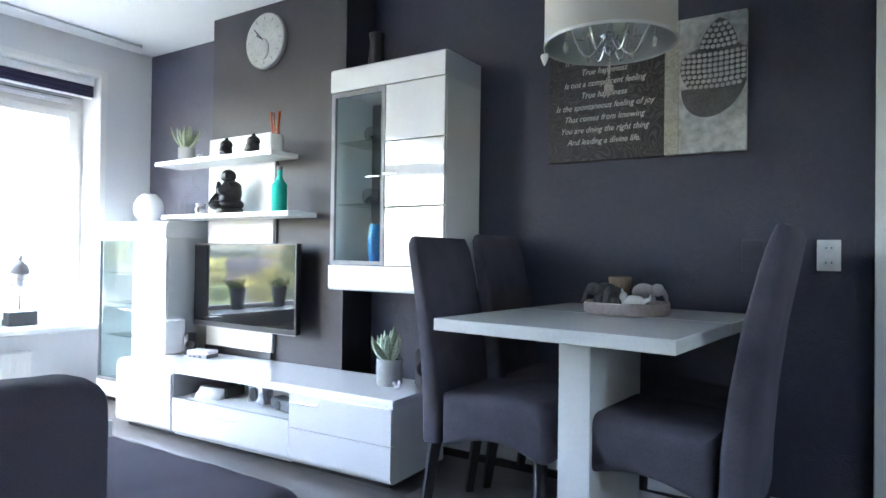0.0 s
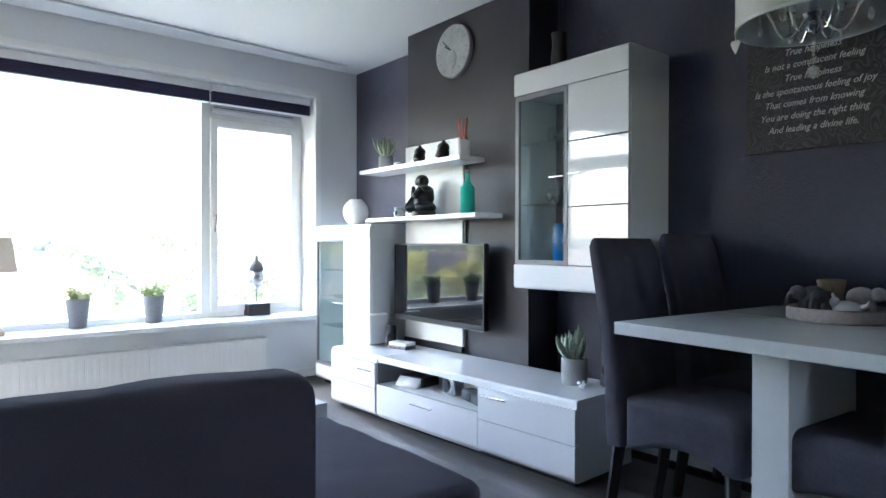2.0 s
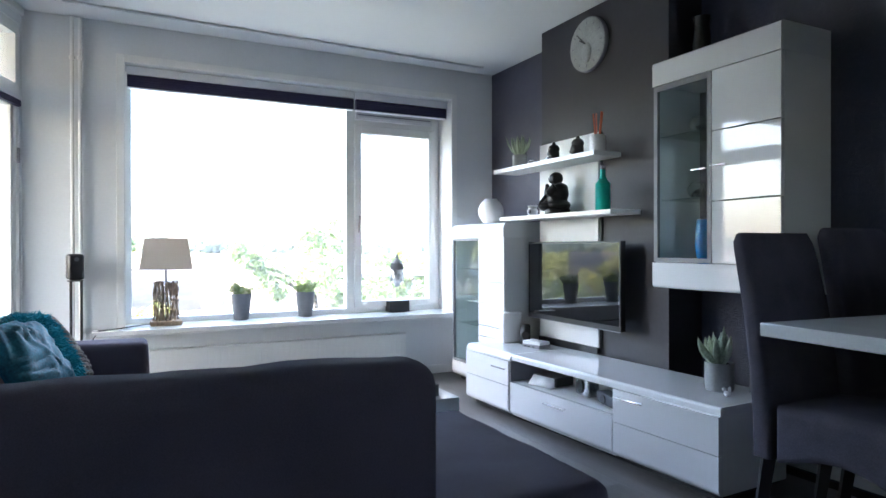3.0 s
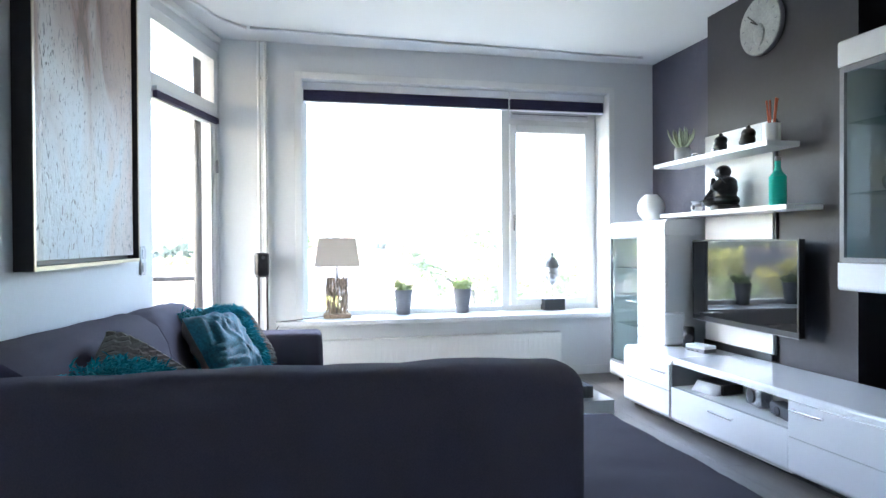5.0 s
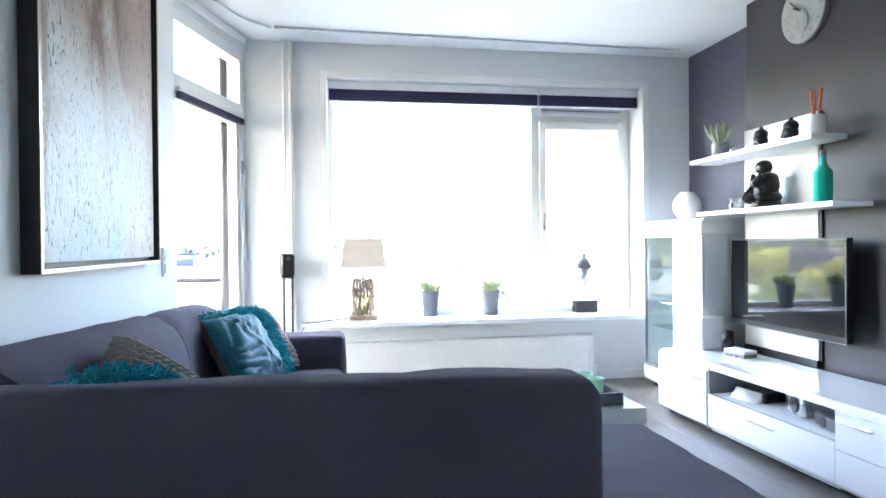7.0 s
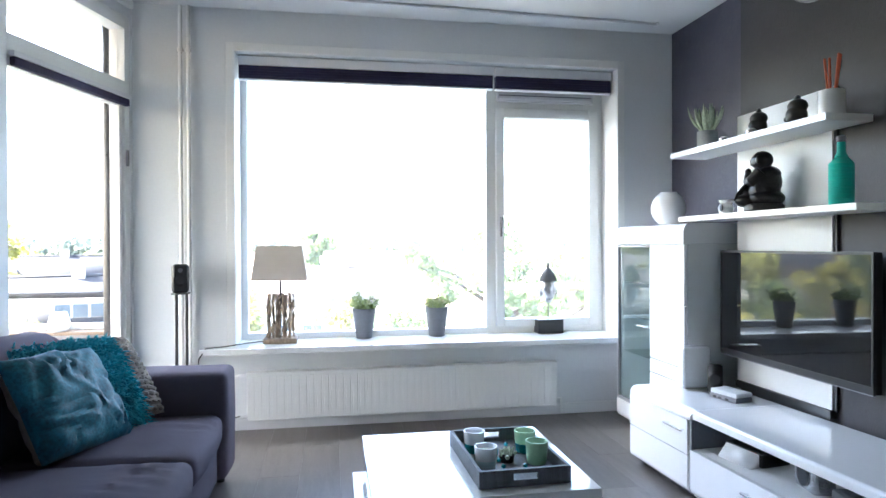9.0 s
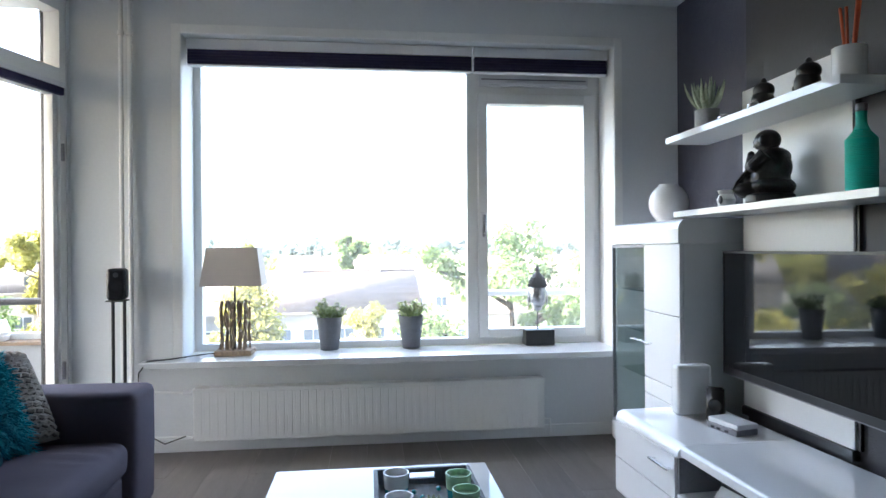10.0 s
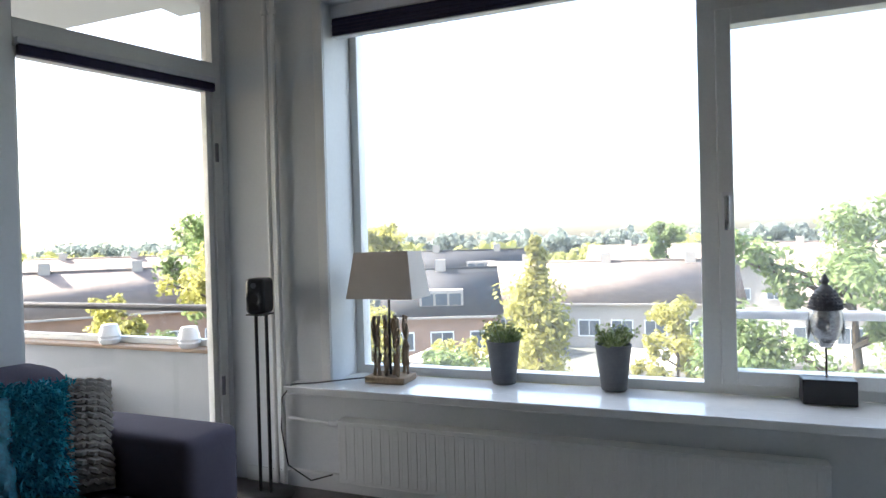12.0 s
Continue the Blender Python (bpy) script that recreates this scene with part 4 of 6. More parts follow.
M_ROSE = material("whitewashed_rosy_wood", (0.42, 0.37, 0.36), 0.7, vary=0.2, scale=18, bump=0.3)
CTX, CTY = 3.79, -0.41
ct = thing("round_tray", (CTX, CTY, TZ + 0.0005), 0, "round whitewashed tray on the dining table", "tray")
part("plate", L([(0.150, 0), (0.158, 0.004), (0.160, 0.012), (0.160, 0.042), (0.155, 0.046), (0.148, 0.044), (0.146, 0.022)], seg=44), M_ROSE, ct)


def elephant(loc, rz, s, mat, label):
    """Small standing elephant facing +x."""
    bm = bmesh.new()
    ball(bm, (-0.006 * s, 0, 0.052 * s), (0.040 * s, 0.028 * s, 0.032 * s), 3)
    ball(bm, (0.038 * s, 0, 0.062 * s), (0.022 * s, 0.019 * s, 0.022 * s), 3)
    for sy in (-1, 1):
        ball(bm, (0.030 * s, sy * 0.022 * s, 0.062 * s), (0.014 * s, 0.005 * s, 0.019 * s), 2)
        for sx in (-0.026, 0.020):
            tube(bm, [(sx * s, sy * 0.015 * s, 0.0), (sx * s, sy * 0.015 * s, 0.04 * s)], [0.012 * s, 0.011 * s], 9)
    tube(bm, [(0.055 * s, 0, 0.060 * s), (0.066 * s, 0, 0.040 * s), (0.070 * s, 0, 0.022 * s), (0.078 * s, 0, 0.018 * s)], [0.010 * s, 0.008 * s, 0.006 * s, 0.004 * s], 8)
    for v in bm.verts:
        v.co += 0.0015 * noise.noise_vector(v.co * 70)
        v.co.z = max(0.0, v.co.z)
    solid("animal_figurine", bm, mat, label, "figurine", loc=loc, rz=rz, group="tray figurines")


FZ = TZ + 0.0228
elephant((CTX - 0.078, CTY - 0.03, FZ), 215, 1.12, M_POTDARK, "small dark grey elephant figurine on the tray")
elephant((CTX - 0.022, CTY - 0.066, FZ), 255, 0.98, M_POTDARK, "small dark grey elephant figurine on the tray")
elephant((CTX + 0.068, CTY + 0.020, FZ), 20, 1.12, M_ROSE, "small rosy white elephant figurine on the tray")
bm = bmesh.new()
lathe(bm, [(0.036, 0), (0.040, 0.004), (0.036, 0.06), (0.044, 0.112), (0.038, 0.116), (0.030, 0.08)], seg=24)
for v in bm.verts:
    v.co += 0.004 * noise.noise_vector(v.co * 35) * (v.co.z > 0.002)
solid("wooden_holder", bm, M_DRIFT, "small rough brown wooden holder on the tray", "candle holder", loc=(CTX - 0.035, CTY + 0.035, FZ))
bm = bmesh.new()
ball(bm, (0, 0, 0.026), (0.045, 0.025, 0.026), 3)
ball(bm, (-0.035, -0.008, 0.045), (0.017, 0.014, 0.019), 2)
for a in (-0.8, 0.8):
    tube(bm, [(-0.036, -0.008 + 0.008 * a, 0.055), (-0.042, -0.008 + 0.014 * a, 0.075)], [0.006, 0.002], 6)
tube(bm, [(0.035, 0, 0.03), (0.058, -0.01, 0.038), (0.062, -0.02, 0.055)], [0.010, 0.007, 0.003], 7)
tube(bm, [(-0.02, -0.02, 0.01), (-0.05, -0.035, 0.006)], [0.009, 0.007], 7)
for v in bm.verts:
    v.co.z = max(0.0, v.co.z)
solid("animal_figurine", bm, M_CERAMIC, "pale lying animal figurine on the tray", "figurine", loc=(CTX + 0.045, CTY - 0.06, FZ), rz=10, group="tray figurines")

# pendant
M_LINING = material("silver_foil_lining", (0.62, 0.63, 0.62), 0.28, metal=0.85, vary=0.12, scale=9)
M_BEADS = material("cut_crystal_beads", (0.72, 0.70, 0.62), 0.08, metal=0.35, vary=0.3, scale=60, coat=1.0)
M_SHADEW = material("silvery_white_shade", (0.62, 0.61, 0.58), 0.45, vary=0.06, fine=300)
PZ = 1.775
pen = thing("pendant_lamp", (3.775, -0.60, PZ), 0, "silvery drum pendant lamp with a crystal chandelier inside", "pendant lamp")
bm = bmesh.new()
lathe(bm, [(0.228, 0.004), (0.229, 0.0), (0.232, 0.004), (0.232, 0.27), (0.228, 0.27), (0.228, 0.004)], seg=56, caps=False)
part("shade", bm, M_SHADEW, pen)
bm = bmesh.new()
lathe(bm, [(0.2270, 0.006), (0.2276, 0.006), (0.2276, 0.268), (0.2270, 0.268), (0.2270, 0.006)], seg=56, caps=False)
part("lining", bm, M_LINING, pen, "silvery inner lining")
bm = bmesh.new()
lathe(bm, [(0.2322, -0.001), (0.2345, -0.001), (0.2345, 0.010), (0.2322, 0.010), (0.2322, -0.001)], seg=56, caps=False)
part("rim", bm, M_CERAMIC, pen, "pale rim band")
part("rod", T([(0, 0, 0.02), (0, 0, CEIL - PZ - 0.03)], 0.006, 10), M_CHROME, pen)
part("ceiling_cup", L([(0.015, CEIL - PZ - 0.04), (0.05, CEIL - PZ - 0.02), (0.055, CEIL - PZ - 0.001)], seg=28), M_CHROME, pen)
part("hub", L([(0.004, -0.035), (0.016, -0.025), (0.026, -0.008), (0.020, 0.008), (0.030, 0.022), (0.036, 0.034), (0.014, 0.05), (0.010, 0.10)], seg=24), M_CHROME, pen)


def bead_string(name, pts, r, parent, label):
    bm = bmesh.new()
    for p in pts:
        ball(bm, p, r, 1)
    return part(name, bm, M_BEADS, parent, label)


for k in range(6):
    a = 2 * math.pi * k / 6 + 0.3
    ca_, sa = math.cos(a), math.sin(a)
    curve = [(0.02 + 0.135 * u, 0.028 - 0.062 * math.sin(math.pi * min(1.0, u * 1.25)) + 0.075 * max(0.0, u - 0.55) ** 1.3 * 2.2) for u in [q / 12 for q in range(13)]]
    arm = part("arm", T([(r_ * ca_, r_ * sa, z_) for r_, z_ in curve], 0.0045, 8), M_CHROME, pen)
    er, ez = curve[-1]
    part("cup", L([(0.006, ez - 0.004), (0.020, ez + 0.004), (0.022, ez + 0.012), (0.012, ez + 0.014), (0.010, ez + 0.05)], centre=(er * ca_, er * sa, 0), seg=16), M_CHROME, arm)
    part("bulb", L([(0.010, ez + 0.052), (0.015, ez + 0.075), (0.009, ez + 0.10), (0.002, ez + 0.112)], centre=(er * ca_, er * sa, 0), seg=12), M_CERAMIC, arm)
    hang_pts = [(er * ca_, er * sa, ez - 0.010 - 0.011 * q) for q in range(5)]
    st_ = bead_string("crystal_string", hang_pts, 0.0045, arm, "hanging crystal beads")
    bm = bmesh.new()
    ball(bm, (er * ca_, er * sa, ez - 0.082), (0.011, 0.011, 0.021), 1)
    part("drop", bm, M_BEADS, st_, "cut crystal drop")
    a2 = a + math.pi / 3
    garland = []
    for q in range(1, 14):
        u = q / 14
        px, py = er * ((1 - u) * ca_ + u * math.cos(a2)), er * ((1 - u) * sa + u * math.sin(a2))
        garland.append((px, py, ez - 0.002 - 0.030 * 4 * u * (1 - u)))
    bead_string("garland", garland, 0.0042, arm, "bead garland between the arms")
bead_string("crystal_chain", [(0, 0, -0.040 - 0.012 * q) for q in range(8)], 0.006, pen, "crystal chain under the hub")
bm = bmesh.new()
ball(bm, (0, 0, -0.155), (0.020, 0.020, 0.024), 1)
part("crystal_drop", bm, M_BEADS, pen, "amber crystal drop")
bm = bmesh.new()
ball(bm, (-0.209, -0.112, -0.036), (0.010, 0.004, 0.011), 2)
ball(bm, (-0.195, -0.112, -0.036), (0.010, 0.004, 0.011), 2)
lathe(bm, [(0.001, -0.072), (0.010, -0.055), (0.016, -0.038)], centre=(-0.202, -0.112, 0), seg=12, squash=(1, 0.25))
tube(bm, [(-0.2, -0.118, 0.004), (-0.202, -0.112, -0.03)], 0.0012, 4)
part("tag", bm, M_CERAMIC, pen, "small white heart tag")

# canvas print on the dark wall
M_PHOTO = material("grey_photo_print", (0.40, 0.41, 0.41), 0.55, vary=0.5, scale=3.5, fine=30)


def figured(name, dark, light, scale, distort, width, rough=0.6):
    """A print of curled light lines on a dark ground."""
    m = material(name, dark, rough, vary=0.3, scale=30)
    n, l = m.node_tree.nodes, m.node_tree.links
    tc, a, ping, mr, mx = n.new("ShaderNodeTexCoord"), n.new("ShaderNodeTexNoise"), n.new("ShaderNodeMath"), n.new("ShaderNodeMapRange"), n.new("ShaderNodeMix")
    a.inputs["Scale"].default_value, a.inputs["Detail"].default_value, a.inputs["Distortion"].default_value = scale, 0.5, distort
    l.new(tc.outputs["Object"], a.inputs["Vector"])
    ping.operation, ping.inputs[1].default_value = "PINGPONG", 0.05
    l.new(a.outputs["Fac"], ping.inputs[0])
    mr.inputs["From Min"].default_value, mr.inputs["From Max"].default_value = 0.05 - width, 0.05
    l.new(ping.outputs[0], mr.inputs["Value"])
    mx.data_type = "RGBA"
    b = n["Principled BSDF"]
    src = b.inputs["Base Color"].links[0].from_socket
    l.new(mr.outputs[0], mx.inputs["Factor"])
    l.new(src, mx.inputs["A"])
    mx.inputs["B"].default_value = (*light, 1)
    l.new(mx.outputs["Result"], b.inputs["Base Color"])
    return m


M_CANVAS = figured("dark_brocade_print", (0.026, 0.023, 0.025), (0.085, 0.078, 0.076), 9, 1.6, 0.03)
M_LACE = figured("pale_lace_print", (0.46, 0.44, 0.37), (0.10, 0.09, 0.08), 85, 0.4, 0.018)
M_INK = material("pale_lettering", (0.66, 0.65, 0.62), 0.6, vary=0.05)
M_BEAD = material("pale_grey_bead_print", (0.40, 0.40, 0.40), 0.55, vary=0.3, scale=20)
M_PSHADE = material("dark_grey_print", (0.10, 0.10, 0.10), 0.55, vary=0.35, scale=10)
cv = thing("canvas_print", (3.727, -0.003, 1.455), 0, "canvas print of white verse lines beside a grey beaded dome", "wall art")
part("verse_panel", B(-0.43, 0.105, -0.028, -0.001, 0, 0.575, 0.002), M_CANVAS, cv)
part("lace_strip", B(0.106, 0.165, -0.029, -0.001, 0, 0.575, 0.002), M_LACE, cv, "printed lace band")
ph = part("photo_panel", B(0.166, 0.43, -0.028, -0.001, 0, 0.575, 0.002), M_PHOTO, cv)
part("dark_shape", extrude_profile([(0.428, 0.30)] + [(0.305 + 0.130 * math.cos(a), 0.30 - 0.150 * math.sin(a) + 0.03 * math.cos(a)) for a in [math.pi * k / 20 for k in range(2, 21)]], "y", -0.0292, -0.0282), M_PSHADE, ph, "dark soft shape")
LOWD = [(0.240, 0.255), (0.205, 0.275), (0.180, 0.315), (0.170, 0.355), (0.176, 0.395), (0.205, 0.425), (0.250, 0.440), (0.39, 0.445), (0.428, 0.42), (0.428, 0.285), (0.36, 0.262)]
TOPD = [(0.246, 0.425), (0.252, 0.465), (0.272, 0.505), (0.300, 0.540), (0.325, 0.556), (0.350, 0.545), (0.375, 0.510), (0.392, 0.470), (0.396, 0.425)]
part("dome_shape", extrude_profile(LOWD, "y", -0.0302, -0.0283), M_PSHADE, ph, "dark grey dome ground")
part("dome_shape", extrude_profile(TOPD, "y", -0.0312, -0.0303), M_PSHADE, ph, "dark grey dome ground")
bead_bm = bmesh.new()
ball(bead_bm, (0, 0, 0), (0.0100, 0.006, 0.0095), 2)
bead_me = mesh_of("bead", bead_bm, M_BEAD)


def span(outline, z):
    xs = [a[0] + (b[0] - a[0]) * (z - a[1]) / (b[1] - a[1]) for a, b in zip(outline, outline[1:] + outline[:1]) if (a[1] - z) * (b[1] - z) < 0]
    return min(xs), max(xs)


for outline, z0, rows_ in ((LOWD, 0.280, 7), (TOPD, 0.4445, 5)):
    for row in range(rows_):
        zz = z0 + row * 0.0222
        xa, xb = span(outline, zz)
        nb = max(1, int((xb - xa) / 0.0205))
        for i in range(nb):
            b_ = new("bead", bead_me)
            b_.parent = ph
            b_.location = (xa + (i + 0.5) * (xb - xa) / nb, -0.0315 if outline is TOPD else -0.0305, zz - 0.006 * math.sin(math.pi * (i + 0.5) / nb))


def text_mesh(body, size, shear=0.0):
    cu = bpy.data.curves.new("text", "FONT")
    cu.body, cu.size, cu.shear, cu.align_x = body, size, shear, "CENTER"
    cu.extrude, cu.resolution_u = 0.0006, 2
    tmp = new("text_tmp", cu)
    bpy.context.view_layer.update()
    me = bpy.data.meshes.new_from_object(tmp)
    bpy.data.objects.remove(tmp)
    return me


verse = ["True happiness", "Is not a mental affirmation", "True happiness", "Is not a complacent feeling", "True happiness", "Is the spontaneous feeling of joy", "That comes from knowing", "You are doing the right thing", "And leading a divine life."]
for i, ln in enumerate(verse):
    me = text_mesh(ln, 0.038, 0.35)
    me.materials.append(M_INK)
    o = new("verse_line", me)
    o.parent = cv
    o.matrix_basis = Matrix.Translation((-0.165, -0.0296, 0.505 - i * 0.0535)) @ Matrix.Rotation(radians(90), 4, "X") @ Matrix.Diagonal((0.92, 1.05, 1, 1))

lt = text_mesh("R", 0.14)
lt.materials.append(M_CERAMIC)
letter = new("letter_ornament", lt)
letter.matrix_basis = Matrix.Translation((0.50, -0.36, 0.4475)) @ Matrix.Rotation(radians(90), 4, "X") @ Matrix.Diagonal((1, 1, 12, 1))
tagged(letter, "white standing letter ornament in the cabinet", "ornament")

# sockets
so = thing("wall_socket", (4.443, -0.001, 1.03), 0, "white double wall socket on the dark wall", "socket")
part("plate", B(-0.04, 0.04, -0.012, 0, -0.06, 0.06, 0.004), M_CERAMIC, so)
for z in (-0.028, 0.028):
    part("outlet", extrude_profile([(0.02 * math.cos(k * math.pi / 12), z + 0.02 * math.sin(k * math.pi / 12)) for k in range(24)], "y", -0.014, -0.0121), M_ALU, so)
    for dx in (-0.009, 0.009):
        part("hole", extrude_profile([(dx + 0.003 * math.cos(k * math.pi / 4), z + 0.003 * math.sin(k * math.pi / 4)) for k in range(8)], "y", -0.015, -0.0141), M_BLACK, so)
sk = thing("wall_box", (4.18, -0.001, 1.025), 0, "dark painted blank socket plate on the wall", "socket")
part("plate", B(-0.04, 0.04, -0.008, 0, -0.065, 0.065, 0.003), M_DARK, sk)
solid("cable_strip", B(-0.003, 0.003, -0.004, -0.001, 0, 1.1), M_DARK, "thin dark painted cable duct on the wall", "cable duct", loc=(4.515, 0, 0.75))

# ---- painting on the side wall ----
pt = thing("painting", (2.005, YL + 0.002, 0.975), 0, "tall abstract painting in pale blue and rust, black floating frame", "painting")
PW, PH = 0.605, 1.36


def painted():
    m = bpy.data.materials.new("abstract_impasto")
    m.use_nodes = True
    n, l = m.node_tree.nodes, m.node_tree.links
    b = n["Principled BSDF"]
    b.inputs["Roughness"].default_value = 0.4
    tc, mp = n.new("ShaderNodeTexCoord"), n.new("ShaderNodeMapping")
    mp.inputs["Scale"].default_value = (1.7, 1, 0.9)
    l.new(tc.outputs["Object"], mp.inputs["Vector"])
    a = n.new("ShaderNodeTexNoise")
    a.inputs["Scale"].default_value, a.inputs["Detail"].default_value, a.inputs["Distortion"].default_value = 1.8, 6, 0.8
    l.new(mp.outputs[0], a.inputs["Vector"])
    sep, mth = n.new("ShaderNodeSeparateXYZ"), n.new("ShaderNodeMath")
    l.new(tc.outputs["Object"], sep.inputs[0])
    mth.operation, mth.inputs[1].default_value = "MULTIPLY_ADD", 0.55
    l.new(sep.outputs["Z"], mth.inputs[0])
    l.new(a.outputs["Fac"], mth.inputs[2])
    r = n.new("ShaderNodeValToRGB")
    e = r.color_ramp.elements
    # pale blue paint, made lighter and bluer to include the window's reflection
    e[0].position, e[0].color = 0.45, (0.46, 0.54, 0.60, 1)
    e[1].position, e[1].color = 1.18, (0.12, 0.06, 0.04, 1)
    for pos, col in ((0.62, (0.52, 0.58, 0.62, 1)), (0.80, (0.50, 0.46, 0.45, 1)), (0.97, (0.26, 0.15, 0.11, 1))):
        x = e.new(pos)
        x.color = col
    l.new(mth.outputs[0], r.inputs[0])
    sc = n.new("ShaderNodeTexNoise")
    sc.inputs["Scale"].default_value, sc.inputs["Detail"].default_value, sc.inputs["Distortion"].default_value = 19, 5, 2.6
    mp2 = n.new("ShaderNodeMapping")
    mp2.inputs["Scale"].default_value = (2.6, 1, 0.8)
    l.new(tc.outputs["Object"], mp2.inputs["Vector"])
    l.new(mp2.outputs[0], sc.inputs["Vector"])
    rr = n.new("ShaderNodeMapRange")
    rr.inputs["From Min"].default_value, rr.inputs["From Max"].default_value = 0.365, 0.395
    l.new(sc.outputs["Fac"], rr.inputs["Value"])
    mix = n.new("ShaderNodeMix")
    mix.data_type = "RGBA"
    mix.inputs["A"].default_value = (0.025, 0.025, 0.03, 1)
    l.new(rr.outputs[0], mix.inputs["Factor"])
    warm, side = n.new("ShaderNodeMix"), n.new("ShaderNodeMapRange")
    warm.data_type = "RGBA"
    shift = n.new("ShaderNodeMath")
    shift.operation, shift.inputs[1].default_value = "MULTIPLY_ADD", -0.8
    l.new(sep.outputs["X"], shift.inputs[0])
    l.new(a.outputs["Fac"], shift.inputs[2])
    side.inputs["From Min"].default_value, side.inputs["From Max"].default_value, side.inputs["To Max"].default_value = 0.55, 0.95, 0.75
    l.new(shift.outputs[0], side.inputs["Value"])
    l.new(side.outputs[0], warm.inputs["Factor"])
    l.new(r.outputs[0], warm.inputs["A"])
    warm.inputs["B"].default_value = (0.56, 0.42, 0.36, 1)
    l.new(warm.outputs["Result"], mix.inputs["B"])
    l.new(mix.outputs["Result"], b.inputs["Base Color"])
    bp = n.new("ShaderNodeBump")
    bp.inputs["Strength"].default_value, bp.inputs["Distance"].default_value = 0.6, 0.006
    l.new(sc.outputs["Fac"], bp.inputs["Height"])
    l.new(bp.outputs[0], b.inputs["Normal"])
    return m


part("canvas", B(-PW + 0.03, PW - 0.03, 0.0, 0.035, 0.03, PH - 0.03, 0.002), painted(), pt)
for x0, x1, z0, z1 in ((-PW, -PW + 0.014, 0, PH), (PW - 0.014, PW, 0, PH), (-PW + 0.014, PW - 0.014, 0, 0.014), (-PW + 0.014, PW - 0.014, PH - 0.014, PH)):
    fr = part("frame_bar", B(x0, x1, 0, 0.054, z0, z1), M_PAINTFRAME, pt)
    part("gilt_edge", B(x0, x1, 0.0542, 0.057, z0, z1), M_GOLD, fr, "pale gilt front edge")
part("backing", B(-PW + 0.014, PW - 0.014, 0, 0.006, 0.014, PH - 0.014), M_PAINTFRAME, pt)
sw = thing("light_switch", (1.13, YL + 0.001, 0.97), 0, "white double light switch beside the balcony door", "switch")
part("plate", B(-0.04, 0.04, 0, 0.012, -0.075, 0.075, 0.004), M_CERAMIC, sw)
for z in (-0.034, 0.034):
    part("rocker", B(-0.028, 0.028, 0.0121, 0.018, z - 0.026, z + 0.026, 0.003), M_CERAMIC, sw)

# ---- corner sofa ----
sofa = thing("corner_sofa", (2.0, -2.9, 0), 0, "large purple-grey fabric corner sofa with an open end seat", "sofa")


def so_(bm):
    bmesh.ops.translate(bm, verts=bm.verts, vec=(-2.0, 2.9, 0))
    return bm


def soft_box(x0, x1, y0, y1, z0, z1, r, cuts=5, puff=0.0, wrinkle=0.0, rumple=0.0):
    bm = B(x0, x1, y0, y1, z0, z1, r, 4)
    if puff:
        bmesh.ops.subdivide_edges(bm, edges=[e for e in bm.edges if e.calc_length() > 0.12], cuts=cuts, use_grid_fill=True)
        c = Vector(((x0 + x1) / 2, (y0 + y1) / 2, (z0 + z1) / 2))
        h = Vector((x1 - x0, y1 - y0, z1 - z0)) / 2
        for v in bm.verts:
            d = v.co - c
            q = Vector((d.x / h.x, d.y / h.y, d.z / h.z))
            for i in range(3):
                j, k = (i + 1) % 3, (i + 2) % 3
                if abs(q[i]) > 0.9:
                    v.co[i] += math.copysign(puff, q[i]) * (1 - q[j] ** 2) * (1 - q[k] ** 2)
            v.co += 0.004 * noise.noise_vector(v.co * 6.0)
            if rumple and q.z > 0.75:
                v.co.z += rumple * (noise.noise(v.co * 7.0) + 0.5 * noise.noise(v.co * 19.0))
            if wrinkle and q.z > 0.8:
                edge_ = max(0.0, 1 - ((v.co.y - (y1 - 0.13)) / 0.16) ** 2)
                w_ = math.sin(v.co.x * 95 + 5 * noise.noise(v.co * 5)) * max(0.0, noise.noise(v.co * 3.1 + Vector((4, 1, 0))) + 0.25)
                v.co.z += wrinkle * edge_ * w_
    return bm


part("base", so_(soft_box(1.02, 3.31, -3.56, -2.74, 0.06, 0.235, 0.02)), M_FABRIC, sofa)
part("base", so_(soft_box(2.44, 3.31, -2.735, -1.64, 0.06, 0.235, 0.02)), M_FABRIC, sofa)
part("seat_cushion", so_(soft_box(1.02, 1.60, -3.36, -2.715, 0.237, 0.365, 0.04, 26, 0.018, 0.007)), M_FABRIC, sofa)
part("seat_cushion", so_(soft_box(1.605, 2.40, -3.36, -2.715, 0.237, 0.365, 0.04, 26, 0.018, 0.010)), M_FABRIC, sofa)
part("seat_cushion", so_(soft_box(2.405, 3.312, -3.36, -1.615, 0.237, 0.395, 0.05, 24, puff=0.012, rumple=0.007)), M_FABRIC, sofa)


